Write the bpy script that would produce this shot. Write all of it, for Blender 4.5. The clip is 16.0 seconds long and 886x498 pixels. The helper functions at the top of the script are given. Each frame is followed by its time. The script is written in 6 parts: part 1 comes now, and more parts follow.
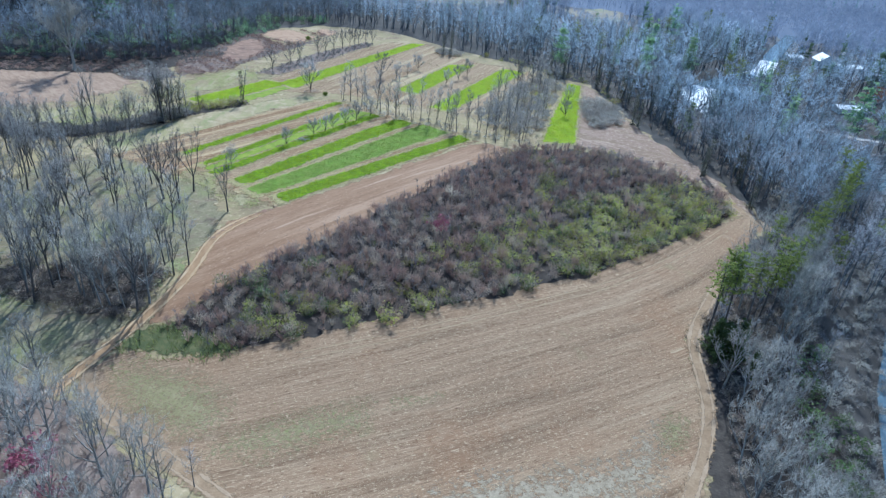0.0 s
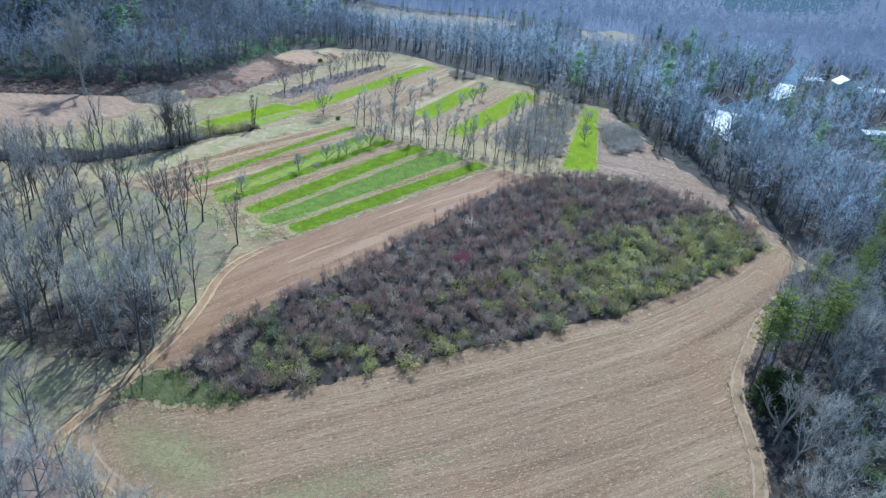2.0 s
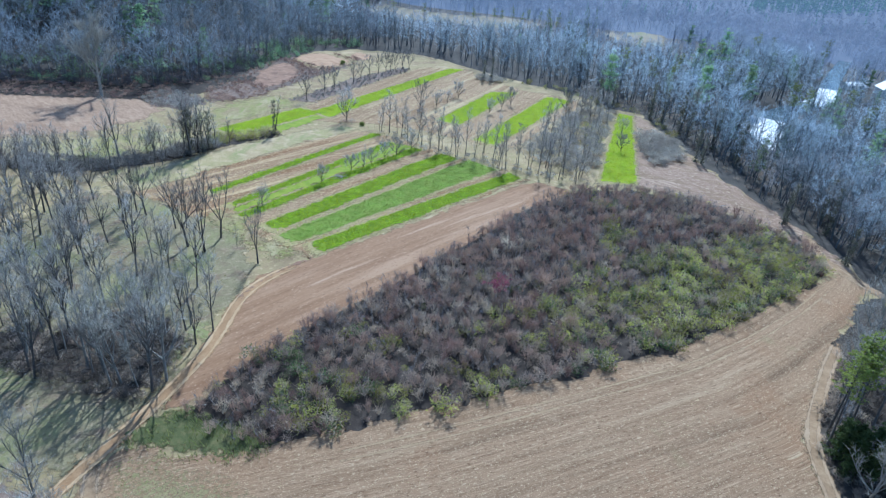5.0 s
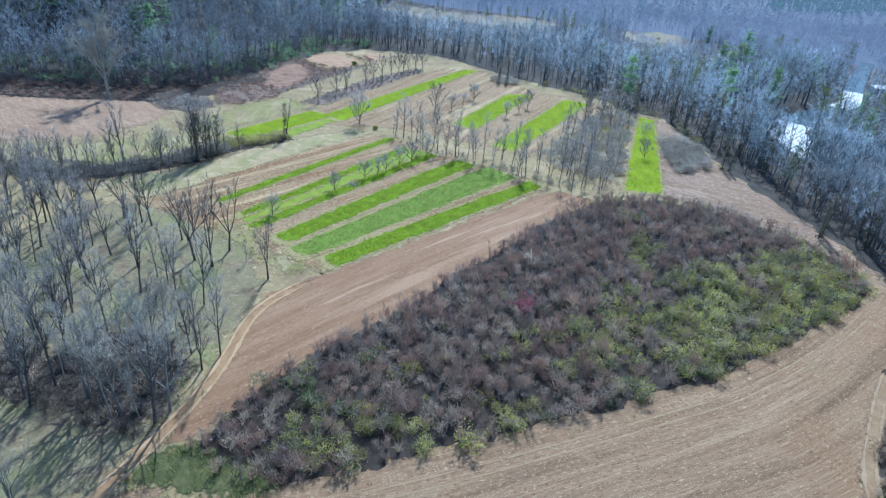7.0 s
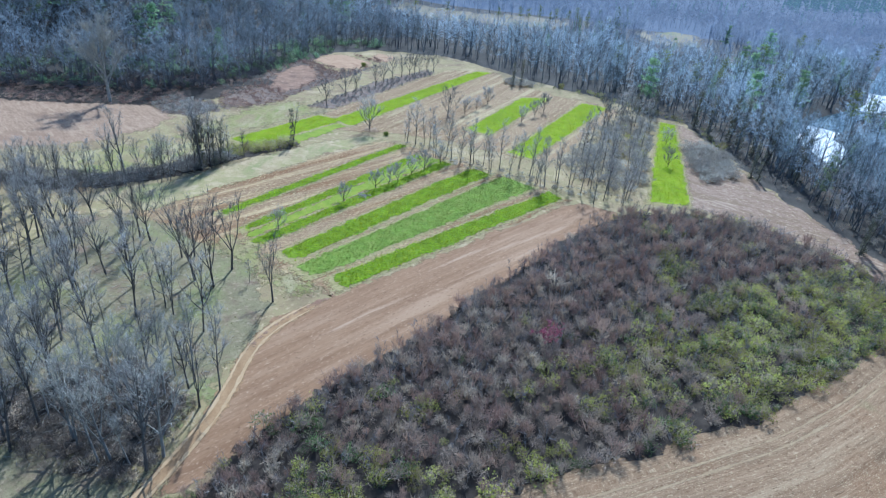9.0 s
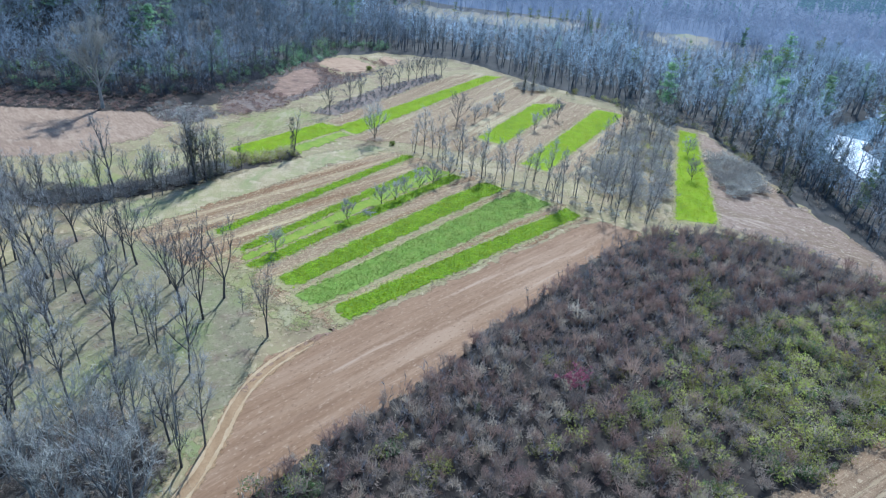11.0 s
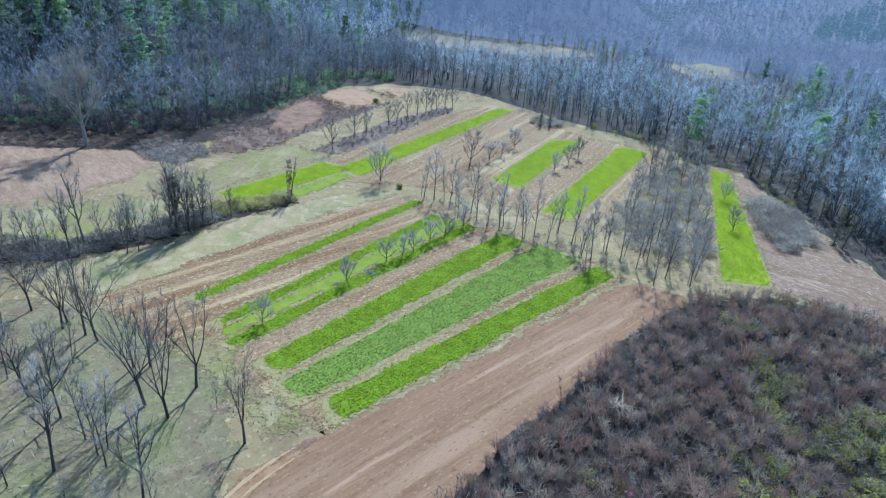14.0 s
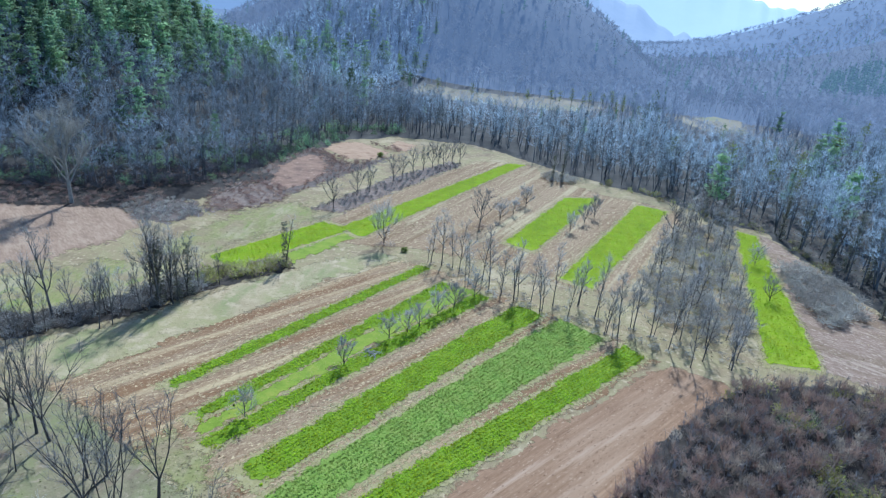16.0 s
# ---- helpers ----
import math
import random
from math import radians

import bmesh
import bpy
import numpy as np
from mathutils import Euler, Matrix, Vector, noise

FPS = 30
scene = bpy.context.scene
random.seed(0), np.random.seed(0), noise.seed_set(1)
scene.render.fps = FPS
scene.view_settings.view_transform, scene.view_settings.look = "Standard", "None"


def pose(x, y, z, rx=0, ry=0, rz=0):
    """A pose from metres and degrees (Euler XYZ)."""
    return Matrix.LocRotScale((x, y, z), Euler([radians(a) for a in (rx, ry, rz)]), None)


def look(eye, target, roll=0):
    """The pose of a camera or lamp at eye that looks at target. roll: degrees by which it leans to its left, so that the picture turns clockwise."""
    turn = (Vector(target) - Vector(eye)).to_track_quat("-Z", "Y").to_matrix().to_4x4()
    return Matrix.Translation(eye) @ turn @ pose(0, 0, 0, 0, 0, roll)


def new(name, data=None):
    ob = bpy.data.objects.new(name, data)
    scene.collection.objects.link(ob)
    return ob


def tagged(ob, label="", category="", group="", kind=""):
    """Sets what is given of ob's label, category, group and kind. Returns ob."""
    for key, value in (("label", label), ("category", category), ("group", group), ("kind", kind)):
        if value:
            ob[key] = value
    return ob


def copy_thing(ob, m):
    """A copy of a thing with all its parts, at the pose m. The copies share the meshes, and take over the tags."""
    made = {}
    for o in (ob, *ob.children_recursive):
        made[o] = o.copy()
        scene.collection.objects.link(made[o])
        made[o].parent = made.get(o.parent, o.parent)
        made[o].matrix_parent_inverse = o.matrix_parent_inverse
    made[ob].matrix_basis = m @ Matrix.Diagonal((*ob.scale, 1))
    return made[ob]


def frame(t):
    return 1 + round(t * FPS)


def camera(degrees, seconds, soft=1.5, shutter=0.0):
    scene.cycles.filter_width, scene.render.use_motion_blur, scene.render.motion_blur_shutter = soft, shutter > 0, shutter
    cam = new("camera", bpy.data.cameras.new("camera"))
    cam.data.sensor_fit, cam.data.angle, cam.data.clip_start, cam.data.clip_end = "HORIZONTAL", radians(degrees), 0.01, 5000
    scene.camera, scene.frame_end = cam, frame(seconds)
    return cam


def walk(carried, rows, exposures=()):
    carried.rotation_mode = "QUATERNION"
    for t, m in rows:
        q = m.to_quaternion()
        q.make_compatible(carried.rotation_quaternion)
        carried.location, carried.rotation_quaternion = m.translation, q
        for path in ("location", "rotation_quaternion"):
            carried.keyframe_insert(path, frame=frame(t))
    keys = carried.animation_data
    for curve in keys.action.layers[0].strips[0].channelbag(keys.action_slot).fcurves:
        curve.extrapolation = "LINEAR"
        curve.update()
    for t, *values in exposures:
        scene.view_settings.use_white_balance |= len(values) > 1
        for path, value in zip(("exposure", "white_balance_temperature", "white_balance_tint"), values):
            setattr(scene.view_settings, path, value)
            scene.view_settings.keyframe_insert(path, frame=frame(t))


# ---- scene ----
cam = camera(71.4, 16.0, soft=1.25)
METRES, EYE, TILT, LEAN, TURN = 89.2, 68.5, 0.0, 0.0, 0.0
ROWS = [
    (0.0, 0.0, 0.0, 0.0, 2.47, -29.24, -4.42),
    (0.5, -0.0095, 0.0234, -0.0005, 2.52, -28.26, -4.42),
    (1.0, -0.019, 0.0459, -0.002, 2.58, -27.57, -4.43),
    (1.5, -0.0287, 0.069, -0.0031, 2.64, -27.58, -4.41),
    (2.0, -0.0382, 0.0922, -0.0044, 3.17, -27.62, -4.39),
    (2.5, -0.047, 0.1147, -0.0054, 3.54, -27.66, -4.4),
    (3.0, -0.0562, 0.1362, -0.0074, 3.85, -27.68, -4.42),
    (3.5, -0.0651, 0.1571, -0.0089, 4.12, -27.7, -4.42),
    (4.0, -0.0743, 0.1779, -0.0105, 4.35, -27.75, -4.4),
    (6.5, -0.1213, 0.2878, -0.0186, 5.37, -27.92, -4.36),
    (7.0, -0.1304, 0.3111, -0.0199, 5.58, -28.0, -4.37),
    (7.5, -0.1391, 0.3361, -0.0214, 5.8, -28.05, -4.37),
    (8.0, -0.1478, 0.3624, -0.0228, 5.97, -28.12, -4.35),
    (8.5, -0.1565, 0.3905, -0.024, 6.12, -28.18, -4.35),
    (9.0, -0.1642, 0.4209, -0.0258, 6.28, -28.21, -4.32),
    (11.5, -0.2032, 0.594, -0.0356, 6.87, -28.3, -4.37),
    (12.0, -0.2108, 0.6316, -0.0375, 6.99, -28.32, -4.37),
    (12.5, -0.2181, 0.6704, -0.04, 7.08, -28.33, -4.36),
    (13.0, -0.2251, 0.71, -0.0422, 7.2, -28.31, -4.34),
    (13.5, -0.2328, 0.7498, -0.0443, 7.3, -27.32, -4.34),
    (14.0, -0.2396, 0.7892, -0.0472, 7.44, -26.16, -4.35),
    (14.5, -0.2473, 0.8295, -0.0499, 7.56, -25.04, -4.38),
    (15.0, -0.256, 0.8705, -0.0524, 7.72, -23.96, -4.51),
    (15.5, -0.2653, 0.9124, -0.055, 7.82, -22.89, -4.54),
    (16.0, -0.275, 0.9554, -0.0574, 7.9, -21.87, -4.58),
]
walk(cam, [(t, pose(0, 0, EYE, TILT, LEAN, TURN) @ pose(METRES * x, METRES * y, METRES * z, 90 + pitch, roll, yaw)) for t, x, y, z, yaw, pitch, roll in ROWS],
     exposures=[(0.0, 0.31, 4950, 3), (4.0, 0.35, 4950, 3), (9.0, 0.38, 4950, 3), (12.5, 0.36, 4950, 3), (14.0, 0.29, 4950, 3), (16.0, 0.28, 4950, 3)])

# ---------------------------------------------------------------- light
SUN_AZ, SUN_EL = 3.0, 46.0          # degrees clockwise from +y, above the horizon
world = bpy.data.worlds.new("sky")
scene.world = world
world.use_nodes = True
wn = world.node_tree.nodes
sky = wn.new("ShaderNodeTexSky")
sky.sky_type, sky.sun_disc = "NISHITA", False
sky.sun_elevation, sky.sun_rotation = radians(SUN_EL), radians(SUN_AZ)
sky.dust_density, sky.air_density, sky.ozone_density = 0.3, 1.2, 3.5
world.node_tree.links.new(sky.outputs[0], wn["Background"].inputs[0])
wn["Background"].inputs[1].default_value = 0.12
sun = new("sun", bpy.data.lights.new("sun", "SUN"))
sun.data.energy, sun.data.angle, sun.data.color = 4.9, radians(0.55), (1.0, 0.95, 0.87)
sun.matrix_world = look((0, 0, 300), Vector((0, 0, 300)) - Vector((math.sin(radians(SUN_AZ)) * math.cos(radians(SUN_EL)),
                        math.cos(radians(SUN_AZ)) * math.cos(radians(SUN_EL)), math.sin(radians(SUN_EL)))))



# ---------------------------------------------------------------- materials
def material(name, colours, scale=0.4, fine=6.0, rough=0.9, bump=0.3, stretch=None, angle=0.0, local=False, tint=0.0, glow=None,
             low=0.32, high=0.68, spec=0.2, fine_mix=0.35, trans=0.0, soft=0.0, patch=None, edge_scale=0.35, flow=False):
    """Noise-mottled surface. colours: two to four base colours; scale and fine: features per metre; stretch: (across, along)
    factors of a grain that runs at angle degrees from +y; tint: how far the mesh's own 'tint' value shifts the brightness;
    patch: (colour, features per metre, from, to) of broad blotches, with an optional shortening along the grain; soft: how far a sheet thins out towards its rim."""
    m = bpy.data.materials.new(name)
    m.use_nodes = True
    n, l = m.node_tree.nodes, m.node_tree.links
    b = n["Principled BSDF"]
    b.inputs["Roughness"].default_value = rough
    b.inputs["Specular IOR Level"].default_value = spec
    where = n.new("ShaderNodeTexCoord").outputs["Object"] if local else n.new("ShaderNodeNewGeometry").outputs["Position"]
    if flow:                                       # measured across and along a guiding line
        lines = n.new("ShaderNodeAttribute")
        lines.attribute_name = "flow"
        where = lines.outputs["Vector"]
    vec = where
    if stretch:
        mp = n.new("ShaderNodeMapping")
        mp.vector_type = "TEXTURE"
        mp.inputs["Rotation"].default_value = (0, 0, radians(-angle))
        mp.inputs["Scale"].default_value = (1 / stretch[0], 1 / stretch[1], 1)
        l.new(where, mp.inputs[0])
        vec = mp.outputs[0]
    big = n.new("ShaderNodeTexNoise")
    big.inputs["Scale"].default_value, big.inputs["Detail"].default_value, big.inputs["Roughness"].default_value = scale, 5, 0.6
    l.new(vec, big.inputs["Vector"])
    small = n.new("ShaderNodeTexNoise")
    small.inputs["Scale"].default_value, small.inputs["Detail"].default_value, small.inputs["Roughness"].default_value = fine, 4, 0.65
    l.new(vec if stretch else where, small.inputs["Vector"])
    mix = n.new("ShaderNodeMix")
    mix.inputs[0].default_value = fine_mix
    l.new(big.outputs[0], mix.inputs[2]), l.new(small.outputs[0], mix.inputs[3])
    ramp = n.new("ShaderNodeValToRGB")
    el = ramp.color_ramp.elements
    while len(el) < len(colours):
        el.new(0.5)
    for i, c in enumerate(colours):
        el[i].position = low + (high - low) * i / (len(colours) - 1)
        el[i].color = (*c, 1)
    l.new(mix.outputs[0], ramp.inputs[0])
    colour = ramp.outputs[0]
    for spot, size, lo, hi, *run in patch or ():
        pn = n.new("ShaderNodeTexNoise")
        pn.inputs["Scale"].default_value, pn.inputs["Detail"].default_value, pn.inputs["Roughness"].default_value = size, 6, 0.62
        if run:
            along = n.new("ShaderNodeMapping")
            along.vector_type = "TEXTURE"
            along.inputs["Rotation"].default_value = (0, 0, radians(-angle))
            along.inputs["Scale"].default_value = (1, 1 / run[0], 1)
            l.new(where, along.inputs[0])
            l.new(along.outputs[0], pn.inputs["Vector"])
        else:
            l.new(where, pn.inputs["Vector"])
        pr = n.new("ShaderNodeMapRange")
        pr.inputs["From Min"].default_value, pr.inputs["From Max"].default_value = lo, hi
        l.new(pn.outputs[0], pr.inputs[0])
        pm = n.new("ShaderNodeMix")
        pm.data_type = "RGBA"
        pm.inputs[7].default_value = (*spot, 1)
        l.new(pr.outputs[0], pm.inputs[0]), l.new(colour, pm.inputs[6])
        colour = pm.outputs[2]
    if tint or local:
        hsv = n.new("ShaderNodeHueSaturation")
        rnd = n.new("ShaderNodeMath")
        rnd.operation = "MULTIPLY_ADD"
        rnd.inputs[1].default_value, rnd.inputs[2].default_value = 2 * (tint or 0.2), 1 - (tint or 0.2)
        if local:
            l.new(n.new("ShaderNodeObjectInfo").outputs["Random"], rnd.inputs[0])
        else:
            at = n.new("ShaderNodeAttribute")
            at.attribute_name = "tint"
            l.new(at.outputs["Fac"], rnd.inputs[0])
            hue = n.new("ShaderNodeMath")
            hue.operation = "MULTIPLY_ADD"
            hue.inputs[1].default_value, hue.inputs[2].default_value = 0.03, 0.485
            l.new(at.outputs["Fac"], hue.inputs[0]), l.new(hue.outputs[0], hsv.inputs["Hue"])
        l.new(rnd.outputs[0], hsv.inputs["Value"]), l.new(colour, hsv.inputs["Color"])
        colour = hsv.outputs[0]
    l.new(colour, b.inputs["Base Color"])
    if bump:
        bp = n.new("ShaderNodeBump")
        bp.inputs["Strength"].default_value, bp.inputs["Distance"].default_value = min(1, bump), 0.25
        l.new(mix.outputs[0], bp.inputs["Height"]), l.new(bp.outputs[0], b.inputs["Normal"])
    if trans:
        # thin leaves let light through
        tr = n.new("ShaderNodeBsdfTranslucent")
        l.new(colour, tr.inputs[0])
        ms = n.new("ShaderNodeMixShader")
        ms.inputs[0].default_value = trans
        l.new(b.outputs[0], ms.inputs[1]), l.new(tr.outputs[0], ms.inputs[2])
        l.new(ms.outputs[0], n["Material Output"].inputs[0])
    if soft:
        rim = n.new("ShaderNodeAttribute")
        rim.attribute_name = "rim"
        edge = n.new("ShaderNodeTexNoise")
        edge.inputs["Scale"].default_value, edge.inputs["Detail"].default_value, edge.inputs["Roughness"].default_value = edge_scale, 8, 0.75
        l.new(where, edge.inputs["Vector"])
        add = n.new("ShaderNodeMath")
        add.operation = "MULTIPLY_ADD"
        add.inputs[1].default_value = 1 / soft
        wide = n.new("ShaderNodeMath")
        wide.operation = "MULTIPLY_ADD"
        wide.inputs[1].default_value, wide.inputs[2].default_value = 2.0, -0.5
        l.new(edge.outputs[0], wide.inputs[0])
        l.new(rim.outputs["Fac"], add.inputs[0]), l.new(wide.outputs[0], add.inputs[2])
        cut = n.new("ShaderNodeMapRange")
        cut.inputs["From Min"].default_value, cut.inputs["From Max"].default_value = 0.62, 0.74
        l.new(add.outputs[0], cut.inputs[0])
        clear = n.new("ShaderNodeBsdfTransparent")
        thin = n.new("ShaderNodeMixShader")
        l.new(cut.outputs[0], thin.inputs[0]), l.new(clear.outputs[0], thin.inputs[1]), l.new(b.outputs[0], thin.inputs[2])
        l.new(thin.outputs[0], n["Material Output"].inputs[0])
    # Emission on far slopes and woods, in place of haze in the air.
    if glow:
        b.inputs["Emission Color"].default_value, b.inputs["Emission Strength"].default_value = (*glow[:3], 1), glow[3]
    return m


ROWS_ANGLE = 40.0     # the crop rows run this far from +y towards +x
M_LITTER = material("leaf_litter", [(0.02995, 0.02736, 0.02434), (0.05983, 0.05342, 0.04694), (0.09576, 0.0864, 0.07632)], 0.12, 2.2, bump=0.5)
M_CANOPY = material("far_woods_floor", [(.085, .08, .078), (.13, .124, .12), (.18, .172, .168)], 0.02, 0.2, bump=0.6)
M_MEADOW = material("dry_grass", [(0.177, 0.129, 0.073), (0.287, 0.215, 0.118), (0.27, 0.229, 0.108), (0.44, 0.339, 0.201)], 0.3, 5.0, fine_mix=0.5, bump=0.5, patch=[((0.21, 0.148, 0.088), .09, .5, .66), ((0.418, 0.329, 0.201), .06, .56, .70), ((0.463, 0.363, 0.222), .9, .56, .68), ((0.165, 0.124, 0.0692), .6, .58, .70)])
M_PALE = material("pale_dead_grass", [(0.2706, 0.2059, 0.1122), (0.3683, 0.2886, 0.166), (0.4604, 0.3581, 0.2215)], 0.5, 5.0, fine_mix=0.5, bump=0.4, soft=1.0, patch=[((0.235, 0.235, 0.098), .12, .48, .64, .4), ((0.2902, 0.2623, 0.1153), .06, .50, .66), ((0.4501, 0.3497, 0.2215), .25, .52, .68), ((0.2399, 0.1965, 0.1014), 1.4, .57, .70)])
M_FIELD = material("tilled_soil", [(0.145, 0.0882, 0.04921), (0.225, 0.143, 0.08223), (0.279, 0.184, 0.1084), (0.378, 0.272, 0.1709)], 1.1, 5.0, stretch=(1.6, .05), bump=0.6, soft=1.2, fine_mix=0.5, low=.34, high=.66, flow=True,
                   patch=[((0.1295, 0.0819, 0.04593), .22, .50, .68, .05), ((0.336, 0.239, 0.1455), .28, .54, .70, .05), ((0.231, 0.131, 0.06943), .05, .52, .72), ((0.226, 0.186, 0.09228), .06, .62, .76), ((0.315, 0.23, 0.1455), .10, .60, .74),
                          ((0.42, 0.314, 0.1953), 3.2, .56, .66, .35), ((0.137, 0.0823, 0.0457), 2.6, .56, .67, .35), ((0.452, 0.343, 0.2158), 6.0, .57, .66, .7)])
M_STRIP = material("red_brown_soil", [(0.1697, 0.09589, 0.05232), (0.2279, 0.1339, 0.07326), (0.2677, 0.1607, 0.09165), (0.3385, 0.2163, 0.1265)], 0.8, 5.0, stretch=(1.4, .05), angle=ROWS_ANGLE, bump=0.3, soft=1.0, fine_mix=0.5,
                   patch=[((0.3385, 0.2204, 0.1357), .20, .50, .66, .09), ((0.1959, 0.1112, 0.06106), .25, .52, .66, .08), ((0.3929, 0.2688, 0.1748), .6, .58, .72, .05), ((0.3705, 0.2544, 0.161), 3.0, .57, .68, .4), ((0.1639, 0.09311, 0.05232), 2.6, .58, .68, .4)])
STUBBLE = [(0.159, 0.0931, 0.0518), (0.234, 0.152, 0.0851), (0.308, 0.216, 0.126), (0.424, 0.328, 0.193)]
M_STUBBLE = material("stubble_soil", STUBBLE, 2.2, 7.0, stretch=(1.2, .35), angle=ROWS_ANGLE, bump=0.5, soft=1.0, low=.34, high=.66, fine_mix=.5,
                     patch=[((0.201, 0.111, 0.0531), .26, .45, .58, .06), ((0.433, 0.321, 0.172), .33, .51, .66, .05), ((0.551, 0.422, 0.233), 3.0, .56, .65, .4), ((0.168, 0.0912, 0.0458), 2.4, .58, .68, .4)])
M_STUBBLE_F = material("far_stubble_soil", STUBBLE, 2.0, 6.0, stretch=(1.2, .3), angle=21, bump=0.5, soft=1.0, low=.32, high=.68, fine_mix=.5,
                       patch=[((0.191, 0.118, 0.0602), .2, .46, .60, .05), ((0.412, 0.328, 0.185), .28, .52, .66, .05), ((0.525, 0.431, 0.245), 2.0, .56, .66, .4), ((0.17, 0.103, 0.0559), 1.6, .58, .68, .4)])
M_STRAW = material("dry_straw", [(0.391, 0.314, 0.169), (0.494, 0.399, 0.226), (0.597, 0.494, 0.289)], 0.5, 3.0, bump=0, tint=0.3)
M_STUBBLE_R = material("brown_stubble", [(.15, .092, .062), (.215, .14, .098), (.28, .20, .145), (.36, .275, .205)], 1.8, 5.5, stretch=(1.1, .4), angle=-60, bump=0.6, soft=1.0, low=.32, high=.68, fine_mix=.5,
                       patch=[((.20, .135, .085), .25, .46, .60, .3), ((.36, .27, .195), .4, .55, .66, .2), ((.44, .345, .25), 1.8, .56, .65, .4), ((.165, .11, .07), 1.5, .58, .68, .4)])
M_TRACK = material("worn_red_earth", [(0.2226, 0.132, 0.06708), (0.3021, 0.19, 0.0989), (0.3763, 0.252, 0.1376)], 0.4, 3.0, bump=0.4, soft=1.4, edge_scale=.6)
M_RUT2 = material("pale_orange_rut", [(0.3327, 0.218, 0.1152), (0.4007, 0.276, 0.1539), (0.4501, 0.335, 0.2007)], 0.5, 3.0, bump=0.4, soft=1.7)
M_RUT = material("pale_rut_earth", [(0.27, 0.1881, 0.1148), (0.33, 0.2375, 0.1487), (0.385, 0.285, 0.187)], 0.5, 3.0, bump=0.4, soft=2.3)
M_DUST = material("pale_track_earth", [(0.1901, 0.1245, 0.07128), (0.2735, 0.1862, 0.1089), (0.357, 0.2584, 0.1584)], 0.5, 3.0, bump=0.4, soft=1.6, edge_scale=.8)
M_BANK = material("bare_brown_bank", [(0.159, 0.09293, 0.06159), (0.2363, 0.1453, 0.09806), (0.3136, 0.2031, 0.1398)], 0.3, 2.5, bump=0.6, soft=1.0, fine_mix=.5, patch=[((0.1344, 0.08136, 0.05788), .25, .50, .62), ((0.3472, 0.2326, 0.1594), .5, .55, .67)])
M_PAD = material("bare_tan_earth", [(0.272, 0.168, 0.09976), (0.362, 0.2361, 0.1464), (0.4424, 0.3004, 0.1931)], 0.3, 2.5, bump=0.4, soft=1.0, fine_mix=.5, patch=[((0.2307, 0.1374, 0.0821), .2, .54, .68)])
M_TAN = material("tan_field", [(0.2006, 0.1311, 0.08514), (0.2918, 0.1966, 0.1299), (0.3659, 0.2565, 0.174)], 0.5, 2.0, stretch=(1, .22), angle=-50, bump=0.5, soft=1.0, fine_mix=.5, patch=[((0.228, 0.1469, 0.09721), .08, .52, .70), ((0.3819, 0.2757, 0.1844), .5, .55, .72, .3), ((0.2166, 0.139, 0.09118), .6, .56, .72, .3)])
M_CROP = material("bright_crop_floor", [(0.09152, 0.135, 0.00756), (0.1529, 0.2311, 0.00945), (0.2244, 0.2894, 0.0189)], 0.5, 3.5, bump=0.8, soft=1.0)
M_CROP2 = material("dull_crop_floor", [(0.126, 0.189, 0.033), (0.1995, 0.273, 0.044), (0.2625, 0.2835, 0.0715)], 0.5, 3.5, bump=0.8, soft=1.0)
M_VERGE = material("long_dark_grass", [(0.05, 0.0594, 0.024), (0.0875, 0.0972, 0.036), (0.15, 0.135, 0.06)], 0.7, 3.5, bump=0.6, soft=2.0, edge_scale=0.9)
M_LONGGRASS = material("long_grass_blade", [(0.125, 0.1575, 0.042), (0.2063, 0.2415, 0.066), (0.3375, 0.315, 0.12)], 0.3, 2.0, bump=0, tint=0.55, trans=0.5)
M_BRAMBLE = material("reddish_bramble_litter", [(.12, .085, .065), (.19, .14, .11), (.28, .22, .18)], 0.6, 3.0, bump=0.5, soft=1.8, edge_scale=.5)
M_SCRUB = material("brown_scrub_litter", [(.075, .055, .044), (.125, .095, .078), (.20, .158, .132)], 0.5, 3.0, bump=0.6, soft=1.6, edge_scale=.5)
M_GREEN = material("fresh_grass", [(0.1219, 0.175, 0.0144), (0.1966, 0.256, 0.0241), (0.2944, 0.2873, 0.0482)], 0.4, 3.0, bump=0.5, soft=1.0)
M_GROVE = material("thin_grove_grass", [(0.1509, 0.1241, 0.07375), (0.2078, 0.1805, 0.09858), (0.2862, 0.2369, 0.1479)], 0.5, 5.0, fine_mix=0.5, bump=0.5, soft=1.4,
                   patch=[((0.1862, 0.1307, 0.09002), .2, .52, .66), ((0.2078, 0.2124, 0.08556), .08, .50, .66), ((0.3116, 0.2482, 0.1618), 1.1, .54, .68), ((0.1235, 0.1015, 0.06119), 1.7, .56, .68)])
M_SOFT = material("soft_green_grass", [(0.1717, 0.1585, 0.05914), (0.2297, 0.2173, 0.0765), (0.3109, 0.2678, 0.1142)], 0.25, 5.0, fine_mix=0.5, bump=0.5, soft=1.2,
                  patch=[((0.345, 0.292, 0.165), .22, .46, .62, .25), ((0.2564, 0.1943, 0.1084), .12, .46, .62), ((0.203, 0.2268, 0.05914), .3, .56, .68, .3), ((0.3526, 0.2856, 0.1534), 1.0, .56, .70), ((0.1404, 0.127, 0.05219), 1.6, .57, .69)])
